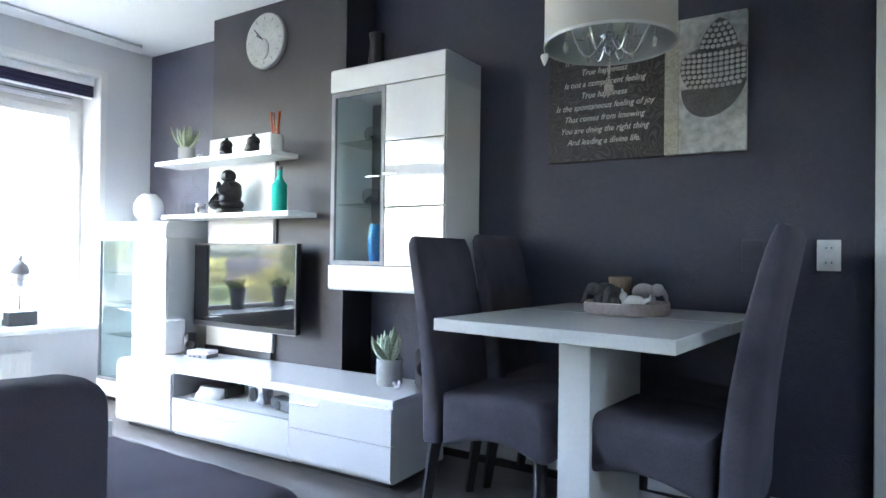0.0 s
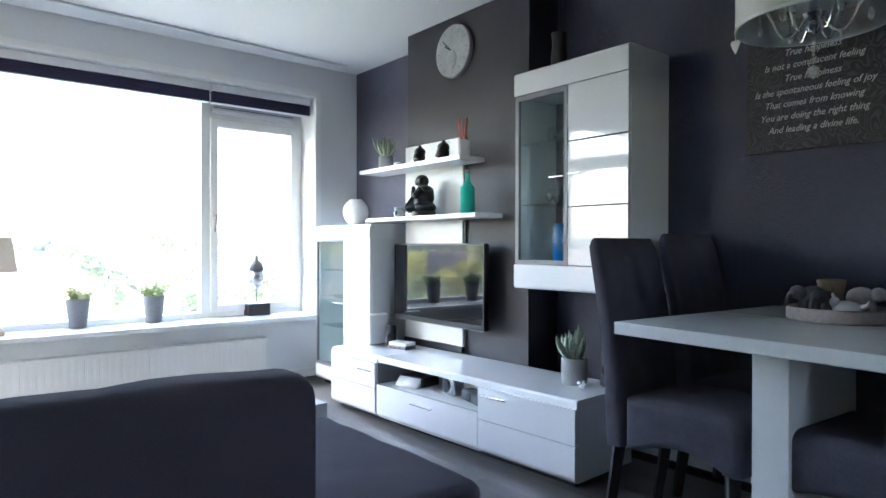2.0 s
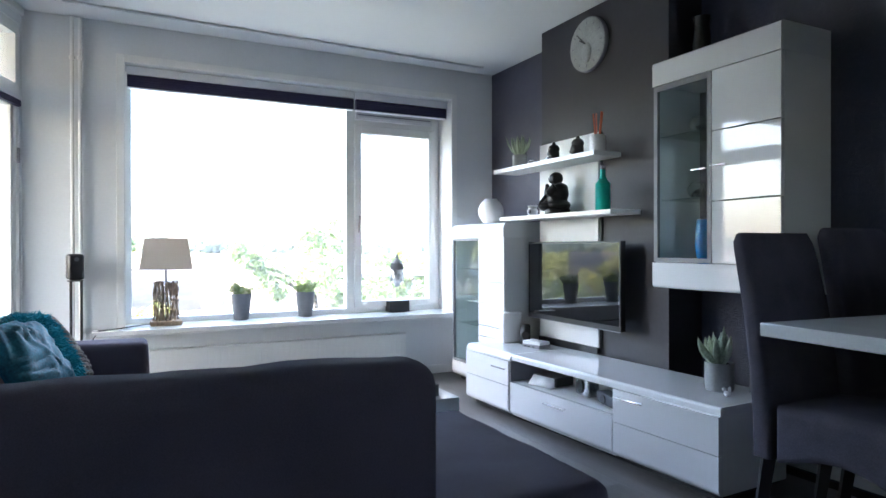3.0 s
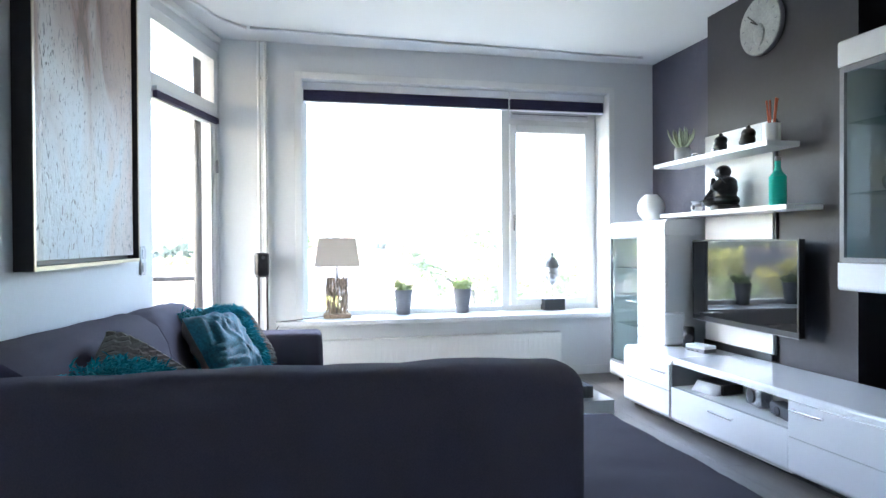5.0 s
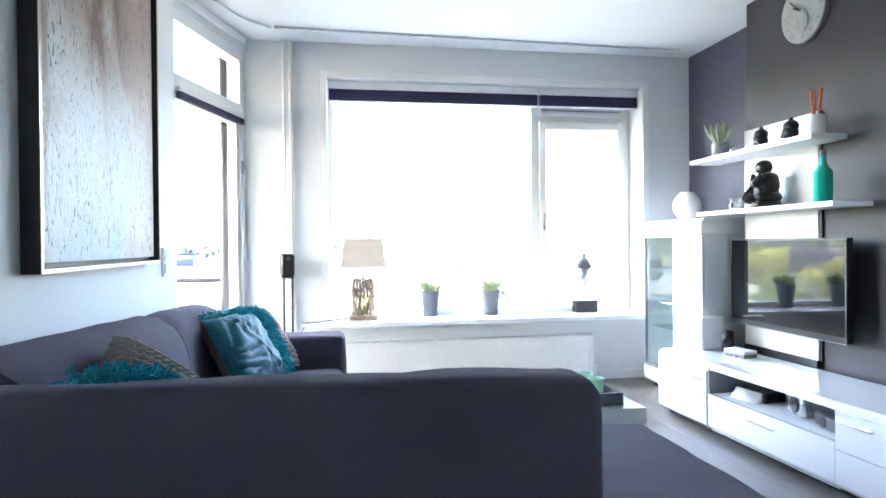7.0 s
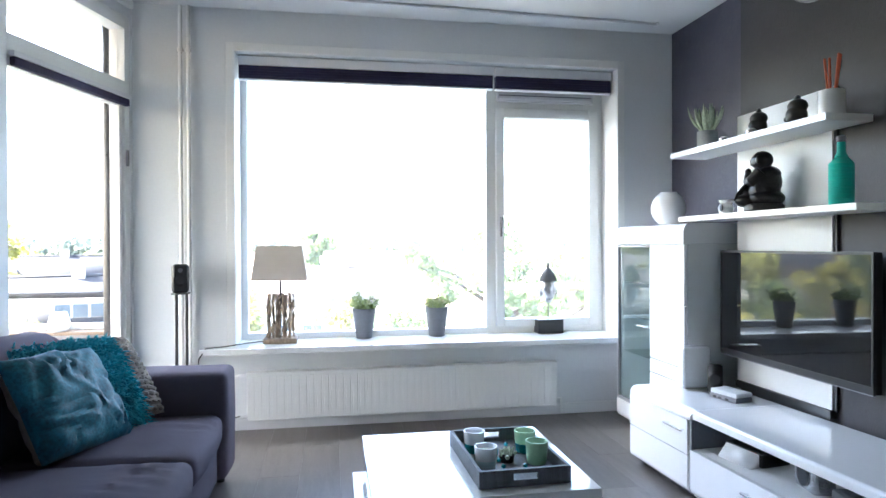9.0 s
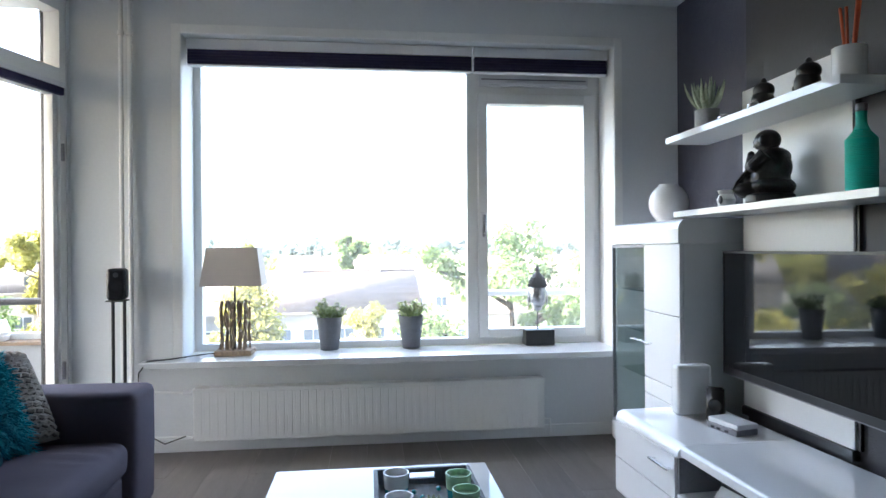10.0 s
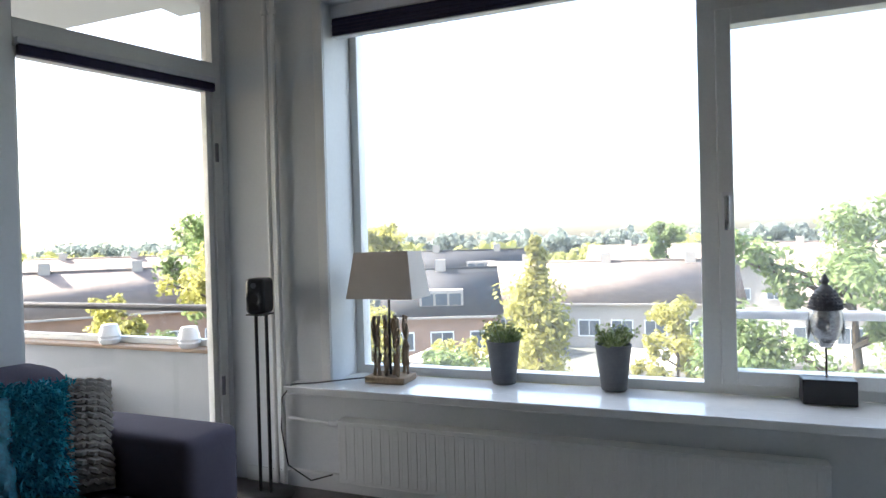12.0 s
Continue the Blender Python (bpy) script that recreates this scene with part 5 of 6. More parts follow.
def back_cushion(x0, x1):
    o = [(-3.60, 0.10), (-3.605, 0.70), (-3.58, 0.765), (-3.53, 0.785), (-3.46, 0.775), (-3.41, 0.74), (-3.37, 0.66), (-3.345, 0.52), (-3.335, 0.36), (-3.36, 0.24), (-3.40, 0.10)]
    bm = extrude_profile(o, "x", x0, x1)
    bmesh.ops.subdivide_edges(bm, edges=[e for e in bm.edges if abs(e.verts[0].co.x - e.verts[1].co.x) > 0.1], cuts=14)
    for v in bm.verts:
        u = (v.co.x - x0) / (x1 - x0)
        fall = 1 - max(0.0, abs(2 * u - 1) - 0.90) / 0.10 * 0.025
        v.co.z *= fall * (0.935 + 0.055 * (v.co.x - 1.0))
        v.co += 0.004 * noise.noise_vector(v.co * 5.0)
    return so_(bm)


part("back_cushion", back_cushion(0.86, 1.78), M_FABRIC, sofa)
part("back_cushion", back_cushion(1.785, 3.10), M_FABRIC, sofa)
part("armrest", so_(soft_box(0.775, 1.015, -3.52, -2.70, 0.06, 0.540, 0.035, puff=0.006)), M_FABRIC, sofa)
part("end_back", so_(soft_box(3.315, 3.475, -3.60, -2.225, 0.05, 0.800, 0.048, 30, puff=0.008, wrinkle=0.0, rumple=0.006)), M_FABRIC, sofa, "low upholstered back facing the dining area")
for x, y in ((0.83, -2.76), (0.83, -3.45), (2.5, -1.72), (3.20, -1.72), (3.40, -3.5), (3.40, -2.3)):
    part("leg", so_(T([(x, y, 0), (x, y, 0.062)], 0.02, 10)), M_DARKWOOD, sofa)


def cushion(name, loc, turn, size, mat, label, shag=0, knit=False, crease=0.0):
    e = thing(name, (0, 0, 0), 0, label, "cushion", "sofa cushions")
    e.matrix_basis = Matrix.Translation(loc) @ turn
    bm = bmesh.new()
    N = 30 if crease else 16
    grid = {}
    for s in (-1, 1):
        for i in range(N + 1):
            for j in range(N + 1):
                u, v = 2 * i / N - 1, 2 * j / N - 1
                edge = max(abs(u), abs(v)) > 0.999
                if edge and s == 1:
                    continue
                th = 0.085 * ((1 - u ** 4) * (1 - v ** 4)) ** 0.6
                pin = 1 - 0.06 * (1 - abs(u * v)) * (abs(u) ** 6 + abs(v) ** 6) * 0.5
                p = Vector((s * th, u * size / 2 * pin, v * size / 2 * pin))
                p += 0.012 * noise.noise_vector(p * 9 + Vector(loc)) * (0 if edge else 1)
                if crease and not edge:
                    q_ = Vector((p.y, p.z, 0)) * 11 + noise.noise_vector(p * 7) * 1.4
                    p.x += s * crease * (abs(noise.noise(q_ + Vector(loc))) ** 0.6 - 0.4)
                grid[s, i, j] = bm.verts.new(p)
    for s in (-1, 1):
        def gv(i, j):
            return grid.get((s, i, j)) or grid[-1, i, j]
        for i in range(N):
            for j in range(N):
                q = [gv(i, j), gv(i + 1, j), gv(i + 1, j + 1), gv(i, j + 1)]
                f_ = bm.faces.new(q if s == 1 else q[::-1])
                f_.material_index = 1 if crease and s == -1 else 0
    pts = [v.co.copy() for v in bm.verts]
    cover = part("cover", bm, mat, e)
    if crease:
        cover.data.materials.append(M_KNIT)
    if shag:
        r2 = random.Random(3)
        verts, faces = [], []
        for k in range(shag):
            p = r2.choice(pts) + Vector((r2.uniform(-1, 1), r2.uniform(-1, 1), r2.uniform(-1, 1))) * 0.014
            out = Vector((math.copysign(0.6, p.x), p.y * 2.2, p.z * 2.2 - 0.25)) + Vector((r2.uniform(-1, 1), r2.uniform(-1, 1), r2.uniform(-1, 1))) * 0.7
            out = out.normalized() * r2.uniform(0.02, 0.04)
            side = out.cross(Vector((r2.uniform(-1, 1), r2.uniform(-1, 1), 1))).normalized() * 0.0028
            b0 = len(verts)
            mid = p + out * 0.55
            tip = p + out + Vector((0, 0, -0.008))
            verts += [p - side, p + side, mid + side, mid - side, tip]
            faces += [(b0, b0 + 1, b0 + 2, b0 + 3), (b0 + 3, b0 + 2, b0 + 4)]
        me = bpy.data.meshes.new("fur")
        me.from_pydata([tuple(v) for v in verts], [], faces)
        me.materials.append(M_SHAG)
        o = new("fur", me)
        o.parent = e
        tagged(o, "long turquoise pile", kind="stuff")
    if knit:
        for row in range(15):
            bm = bmesh.new()
            v = (row + 0.5) / 15 * 2 - 1
            p_ = []
            for i in range(40):
                u = 2 * i / 39 - 1
                th = 0.085 * max(0.0, (1 - u ** 4) * (1 - v ** 4)) ** 0.6
                p_.append((th + 0.004 + 0.004 * math.sin(i * 2.1), u * size / 2 * 0.97, v * size / 2 * 0.97 + 0.004 * math.sin(i * 2.1 + row)))
            tube(bm, p_, 0.0105, 6)
            part("cable", bm, mat, e)
    return e


def turned(yaw, back, roll=0):
    return Matrix.Rotation(radians(yaw), 4, "Z") @ Matrix.Rotation(radians(-back), 4, "Y") @ Matrix.Rotation(radians(roll), 4, "X")


cushion("velvet_cushion", (1.433, -3.182, 0.540), turned(66, 32, -2), 0.39, M_TEAL, "teal crushed velvet cushion on the sofa", crease=0.03)
cushion("shaggy_cushion", (1.254, -3.197, 0.545), turned(60, 35, -3), 0.385, M_SHAG, "turquoise long-pile shaggy cushion on the sofa", shag=14000)
cushion("knitted_cushion", (1.120, -3.186, 0.530), turned(46, 43, 3), 0.40, M_KNIT, "beige cable-knit cushion against the sofa arm", knit=True)
cushion("shaggy_cushion", (2.960, -3.205, 0.612), turned(80, 40, -16), 0.29, M_SHAG, "turquoise long-pile shaggy cushion lying on the sofa", shag=9000)
cushion("knitted_cushion", (2.700, -3.270, 0.592), turned(60, 26, -42), 0.33, M_KNIT, "beige cable-knit cushion lying on the sofa", knit=True)
cushion("velvet_cushion", (2.665, -3.172, 0.560), turned(78, 38, -50), 0.22, M_TEAL, "teal crushed velvet cushion lying on the sofa", crease=0.03)

# ---- coffee table ----
cof = thing("coffee_table", (1.685, -1.77, 0), 0, "low white high-gloss coffee table with a thick top", "coffee table")
part("tabletop", B(-0.345, 0.345, -0.36, 0.36, 0.262, 0.33, 0.003), M_GLOSS, cof)
part("slab_leg", B(-0.30, 0.30, -0.40, -0.32, 0.0, 0.20, 0.003), M_GLOSS, cof)
part("slab_leg", B(-0.28, 0.28, 0.06, 0.14, 0.0, 0.26, 0.003), M_GLOSS, cof)
part("lower_shelf", B(-0.28, 0.28, -0.318, 0.058, 0.06, 0.10, 0.003), M_GLOSS, cof)
part("support", B(-0.24, 0.24, -0.30, -0.22, 0.101, 0.26, 0.003), M_GLOSS, cof)
tr = thing("serving_tray", (1.745, -1.645, 0.3305), 1, "grey wooden tray with handle holes on the coffee table", "tray")
part("bottom", B(-0.228, 0.228, -0.153, 0.153, 0, 0.008), M_TRAY, tr)
part("side", B(-0.228, 0.228, -0.153, -0.141, 0.0085, 0.055, 0.002), M_TRAY, tr)
part("side", B(-0.228, 0.228, 0.141, 0.153, 0.0085, 0.055, 0.002), M_TRAY, tr)
for sx in (-0.228, 0.216):
    part("end", B(sx, sx + 0.012, -0.1405, 0.1405, 0.0085, 0.022), M_TRAY, tr)
    part("end", B(sx, sx + 0.012, -0.1405, 0.1405, 0.042, 0.055), M_TRAY, tr)
    part("end", B(sx, sx + 0.012, -0.1405, -0.04, 0.0222, 0.0418), M_TRAY, tr)
    part("end", B(sx, sx + 0.012, 0.04, 0.1405, 0.0222, 0.0418), M_TRAY, tr)


def votive(x, y, mat2, label):
    e = thing("votive_glass", (x, y, 0.3395), 0, label, "candle glass", "candle glasses")
    part("lower_glass", L([(0.030, 0), (0.033, 0.004), (0.036, 0.034)], seg=24), mat2, e)
    part("upper_glass", L([(0.036, 0.0342), (0.039, 0.078), (0.035, 0.078), (0.033, 0.06)], seg=24), M_CERAMIC if "white" in label else M_VGREEN, e)


M_VTEAL = material("teal_votive_glass", (0.02, 0.30, 0.34), 0.2, vary=0.1, coat=0.5)
M_VGREEN = material("frosted_green_glass", (0.42, 0.66, 0.42), 0.35, vary=0.08)
M_VWHITE = material("frosted_white_glass", (0.60, 0.72, 0.72), 0.35, vary=0.05)
votive(1.645, -1.735, M_VTEAL, "frosted white and teal candle glass in the tray")
votive(1.825, -1.735, M_VWHITE, "frosted white candle glass in the tray")
votive(1.675, -1.552, M_VTEAL, "frosted green and teal candle glass in the tray")
votive(1.80, -1.548, M_VGREEN, "frosted green candle glass in the tray")
spiky_plant("mini_succulent", (1.765, -1.645, 0.3395), 0.026, 0.03, 14, 0.04, 0.007, "tiny dark succulent in a black cube pot", M_BLACK, 1.2)
for k in range(10):
    bm = bmesh.new()
    ball(bm, (0, 0, 0.009), (0.011, 0.009, 0.009), 1)
    solid("glass_pebble", bm, M_VTEAL, "turquoise glass pebble in the tray", "pebble", loc=(rng.uniform(1.60, 1.88), rng.uniform(-1.69, -1.60), 0.3388), group="tray pebbles")

# ---- things on the window sill ----
SZ = 0.5005
lamp = thing("table_lamp", (-0.10, -2.56, SZ), 0, "driftwood table lamp with a square beige linen shade", "table lamp")
part("foot", B(-0.07, 0.07, -0.10, 0.10, 0, 0.03, 0.006), M_DRIFT, lamp)
for i in range(13):
    bm = bmesh.new()
    y = -0.075 + 0.0125 * i
    x = 0.045 * math.sin(i * 2.4)
    pts = [(x + rng.uniform(-0.008, 0.008), y + rng.uniform(-0.006, 0.006), 0.031 + 0.046 * k * rng.uniform(0.94, 1.0)) for k in range(7)]
    tube(bm, pts, [rng.uniform(0.0065, 0.011) for _ in pts], 7)
    part("driftwood_stick", bm, M_DRIFT, lamp)
part("stem", T([(0, 0, 0.03), (0, 0, 0.42)], 0.006, 8), M_BLACK, lamp)
bm = bmesh.new()
ring = []
for hx, hy, z in ((0.102, 0.162, 0.385), (0.105, 0.165, 0.385), (0.075, 0.135, 0.595), (0.072, 0.132, 0.595)):
    ring.append([bm.verts.new((sx * hx, sy * hy, z)) for sx, sy in ((-1, -1), (1, -1), (1, 1), (-1, 1))])
for k in range(4):
    lo_, hi_ = ring[k], ring[(k + 1) % 4]
    for i in range(4):
        bm.faces.new((lo_[i], lo_[(i + 1) % 4], hi_[(i + 1) % 4], hi_[i]))
bmesh.ops.recalc_face_normals(bm, faces=bm.faces)
shade_part = part("shade", bm, M_SHADE, lamp)
for poly in shade_part.data.polygons:
    poly.use_smooth = False
part("spider", B(-0.074, 0.074, -0.004, 0.004, 0.57, 0.575), M_CHROME, lamp)
part("flex", T([(-0.02, -0.10, 0.008), (0.06, -0.20, 0.008), (0.16, -0.30, 0.008), (0.205, -0.40, 0.006), (0.232, -0.435, -0.05), (0.235, -0.44, -0.2), (0.22, -0.42, -0.36), (0.19, -0.32, -0.43), (0.17, -0.22, -0.40)], 0.0035, 6), M_RUBBER, lamp, "black flex hanging from the sill")


def sill_plant(y, seed):
    e = thing("potted_plant", (-0.19, y, SZ), 0, "bushy small-leaved plant in a dark grey tapered pot", "plant", "sill plants")
    part("pot", L([(0.048, 0), (0.052, 0.004), (0.074, 0.185), (0.076, 0.19), (0.070, 0.19), (0.067, 0.175)], seg=30), M_POTDARK, e)
    part("soil", L([(0.064, 0.168), (0.060, 0.178)], seg=20), M_SOIL, e)
    r3 = random.Random(seed)
    verts, faces = [], []
    stems = bmesh.new()
    for k in range(26):
        a, l_ = r3.uniform(0, 6.28), r3.uniform(0.05, 0.115)
        d = Vector((math.cos(a) * r3.uniform(0.2, 1.0), math.sin(a) * r3.uniform(0.2, 1.0), r3.uniform(0.45, 1.0))).normalized()
        p0 = Vector((d.x * 0.04, d.y * 0.04, 0.175))
        tube(stems, [p0, p0 + d * l_ * 0.6, p0 + d * l_], 0.0016, 4)
        for q in range(40):
            c = p0 + d * l_ * r3.uniform(0.3, 1.05) + Vector((r3.uniform(-1, 1), r3.uniform(-1, 1), r3.uniform(-1, 1))) * 0.016
            n_ = Vector((r3.uniform(-1, 1), r3.uniform(-1, 1), r3.uniform(0, 1))).normalized()
            s_ = n_.orthogonal().normalized() * r3.uniform(0.006, 0.010)
            t_ = n_.cross(s_) * 0.55
            b0 = len(verts)
            verts += [c - s_, c + t_, c + s_, c - t_]
            faces.append((b0, b0 + 1, b0 + 2, b0 + 3))
    part("stems", stems, M_LEAF, e)
    me = bpy.data.meshes.new("foliage")
    me.from_pydata([tuple(v) for v in verts], [], faces)
    me.materials.append(M_BUSHLEAF)
    o = new("foliage", me)
    o.parent = e
    tagged(o, "dense small green leaves", kind="stuff")


sill_plant(-2.045, 5)
sill_plant(-1.57, 9)
bst = thing("bust_stand", (-0.20, -0.80, SZ), 0, "black block with a thin rod holding a head ornament", "stand")
part("block", B(-0.06, 0.06, -0.088, 0.088, 0, 0.092, 0.003), M_BLACK, bst)
part("rod", T([(0, 0, 0.092), (0, 0, 0.21)], 0.004, 8), M_BLACK, bst)
bm = bmesh.new()
ball(bm, (0, 0, 0.305), (0.055, 0.057, 0.095), 3)
ball(bm, (0.057, 0, 0.285), (0.012, 0.009, 0.022), 2)
ball(bm, (0, -0.057, 0.275), (0.012, 0.007, 0.045), 2)
ball(bm, (0, 0.057, 0.275), (0.012, 0.007, 0.045), 2)
tube(bm, [(0, 0, 0.205), (0, 0, 0.25)], [0.022, 0.035], 14)
solid("head_ornament", bm, M_SILVER, "silvery mirrored head ornament on a rod", "ornament", loc=(-0.20, -0.80, SZ))
bm = bmesh.new()
for k in range(7):
    z = 0.352 + 0.012 * k
    r_ = 0.057 * math.sqrt(max(0.02, 1 - ((z - 0.315) / 0.115) ** 2))
    for i in range(max(6, int(r_ * 420))):
        a = 2 * math.pi * i / max(6, int(r_ * 420))
        ball(bm, (r_ * math.cos(a), r_ * math.sin(a), z), 0.0065, 1)
lathe(bm, [(0.054, 0.345), (0.050, 0.37), (0.036, 0.41), (0.015, 0.435)], seg=20)
lathe(bm, [(0.014, 0.428), (0.010, 0.440), (0.015, 0.450), (0.011, 0.462), (0.003, 0.478)], seg=14)
solid("ornament_cap", bm, M_POTDARK, "dark beaded crown of the head ornament", "ornament", loc=(-0.20, -0.80, SZ))

# ---- loudspeaker on its stand ----
st = thing("speaker_stand", (0.155, -3.082, 0), 0, "black twin-pole floor stand in the corner", "speaker stand")
part("base", L([(0.13, 0), (0.132, 0.006), (0.12, 0.016), (0.03, 0.022)], seg=36), M_BLACK, st)
for dy in (-0.026, 0.03):
    part("pole", T([(0, dy, 0.018), (0, dy, 0.83)], 0.008, 10), M_BLACK, st)
part("top_plate", B(-0.04, 0.05, -0.042, 0.042, 0.826, 0.833), M_BLACK, st)
spk = thing("loudspeaker", (0.155, -3.085, 0.8335), 12, "small black bookshelf loudspeaker on a stand", "speaker")
part("cabinet", B(-0.06, 0.055, -0.045, 0.045, 0, 0.16, 0.020, 4), M_BLACK, spk)
bm = L([(0.034, 0), (0.035, 0.004), (0.026, 0.002), (0.010, -0.003)], seg=24)
part("woofer", bm, M_BLACK, spk, "black round woofer cone", m=Matrix.Translation((0.056, 0, 0.07)) @ Matrix.Rotation(radians(90), 4, "Y"))
bm = L([(0.012, 0), (0.013, 0.003), (0.006, 0.004)], seg=18)
part("tweeter", bm, M_POTDARK, spk, m=Matrix.Translation((0.056, 0, 0.128)) @ Matrix.Rotation(radians(90), 4, "Y"))

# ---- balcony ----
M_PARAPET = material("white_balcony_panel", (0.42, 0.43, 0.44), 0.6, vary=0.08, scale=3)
M_LEDGE = material("weathered_ledge_wood", (0.28, 0.20, 0.14), 0.7, vary=0.3, scale=6, stretch=(6, 1, 1))
# floor colour darkened so less sun bounces up to the room's ceiling
M_BALC = material("dark_balcony_floor", (0.12, 0.12, 0.12), 0.8, vary=0.2, scale=5)
M_RAILM = material("dark_rail_metal", (0.04, 0.04, 0.045), 0.45, vary=0.15)
BX = -0.22
S("balcony_floor", B(BX - 0.05, 7.5, -7.4, -3.84, -0.22, -0.02), M_BALC, "dark grey balcony floor", "balcony")
S("balcony_roof", B(-0.1, 7.5, -7.5, -3.84, 2.42, 2.60), M_CEIL, "white underside of the balcony above", "balcony")
S("balcony_roof_edge", B(-0.1, 0.5, -3.839, -3.56, 2.42, 2.60), M_CEIL, "white underside of the balcony above the door", "balcony")
par = thing("balcony_parapet", (0, 0, 0), 0, "white panelled balcony parapet with a wooden ledge", "parapet", kind="structure")
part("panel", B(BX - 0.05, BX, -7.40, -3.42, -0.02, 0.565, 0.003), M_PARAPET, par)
part("ledge", B(BX - 0.09, BX + 0.05, -7.4, -3.42, 0.566, 0.586, 0.004), M_LEDGE, par, "weathered wooden ledge")
part("upstand", B(BX - 0.09, BX - 0.05, -7.4, -3.42, 0.587, 0.625, 0.003), M_FRAME, par, "white strip behind the ledge")
part("rail", T([(BX - 0.06, -7.4, 0.80), (BX - 0.06, -3.42, 0.80)], 0.020, 12), M_RAILM, par, "dark metal handrail")
for y in (-7.3, -6.2, -5.3, -3.47):
    part("post", T([(BX - 0.06, y, 0.622), (BX - 0.06, y, 0.79)], 0.010, 8), M_RAILM, par)
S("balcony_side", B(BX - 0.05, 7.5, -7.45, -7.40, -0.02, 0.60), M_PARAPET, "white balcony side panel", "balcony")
for y in (-3.86, -4.46):
    v = thing("ledge_vase", (BX + 0.0, y, 0.5865), 0, "white ribbed vase on the balcony ledge", "vase", "balcony vases")
    part("body", L([(0.045, 0), (0.055, 0.01), (0.060, 0.03), (0.057, 0.035), (0.062, 0.05), (0.058, 0.055), (0.056, 0.075), (0.052, 0.08), (0.048, 0.10), (0.042, 0.115), (0.038, 0.115)], seg=24), M_CERAMIC, v)
bench = thing("balcony_bench", (0.12, -5.2, -0.02), 0, "dark grey cushioned bench on the balcony", "bench")
part("seat", B(-0.3, 0.3, -0.7, 0.65, 0.30, 0.40, 0.03), M_SEAT, bench)
part("frame", B(-0.28, 0.28, -0.68, 0.63, 0.0, 0.30, 0.01), M_RAILM, bench)
solid("drain_pipe", T([(0, 0, -0.02), (0, 0, 2.42)], 0.040, 12), M_BLACK, "dark drain pipe outside the balcony door", "pipe", loc=(-0.095, -3.53, 0))
orn = bmesh.new()
tube(orn, [(0, 0, 0), (-0.03, 0.0, 0.03), (-0.05, 0, 0.0), (-0.03, 0, -0.03), (-0.01, 0, -0.015)], 0.006, 6)
tube(orn, [(0, 0, 0.0), (-0.03, 0.0, 0.06), (-0.055, 0, 0.075)], 0.005, 6)
solid("scroll_ornament", orn, M_RAILM, "dark curled iron ornament outside the door", "ornament", loc=(-0.045, -3.535, 1.62))

# ---- outside ----
M_GROUND = material("lawn_and_paving", (0.11, 0.115, 0.10), 0.95, vary=0.5, scale=0.05, fine=0.8)
M_ROOF = material("brown_roof_tiles", (0.21, 0.17, 0.145), 0.8, vary=0.3, scale=1.2, fine=12, stretch=(1, 3, 1))
M_ROOFG = material("grey_roof_tiles", (0.035, 0.036, 0.042), 0.75, vary=0.3, scale=1.2, fine=12)
M_BRICK = material("ochre_brick_facade", (0.34, 0.22, 0.16), 0.85, vary=0.2, scale=1.0, fine=20)
M_PLASTER = material("pale_render_facade", (0.38, 0.35, 0.31), 0.8, vary=0.1, scale=0.6)
M_PANE = material("far_window_pane", (0.10, 0.12, 0.14), 0.1, vary=0.3, scale=1)
M_BARK = material("tree_bark", (0.09, 0.07, 0.05), 0.9, vary=0.4, scale=6, bump=0.6, bump_scale=20)
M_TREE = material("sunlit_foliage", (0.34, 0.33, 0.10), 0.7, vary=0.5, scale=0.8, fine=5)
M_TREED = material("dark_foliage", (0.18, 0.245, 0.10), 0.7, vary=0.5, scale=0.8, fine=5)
# distance haze is put into this pale grey-green
M_WOOD = material("haze_paled_woods", (0.25, 0.29, 0.26), 0.9, vary=0.3, scale=0.05, fine=0.3)
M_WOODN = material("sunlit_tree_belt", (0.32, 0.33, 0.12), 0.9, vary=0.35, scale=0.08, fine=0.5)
for leaf_m in (M_TREE, M_TREED, M_WOOD, M_WOODN):
    leafy(leaf_m, 0.6)
GZ = -7.5
bm = bmesh.new()
vs = [bm.verts.new(p) for p in ((-6, -1500, GZ), (-6, 1500, GZ), (-3000, 1500, GZ), (-3000, -1500, GZ))]
bm.faces.new(vs[::-1])
S("ground", bm, M_GROUND, "far green ground of gardens and paving", "ground")


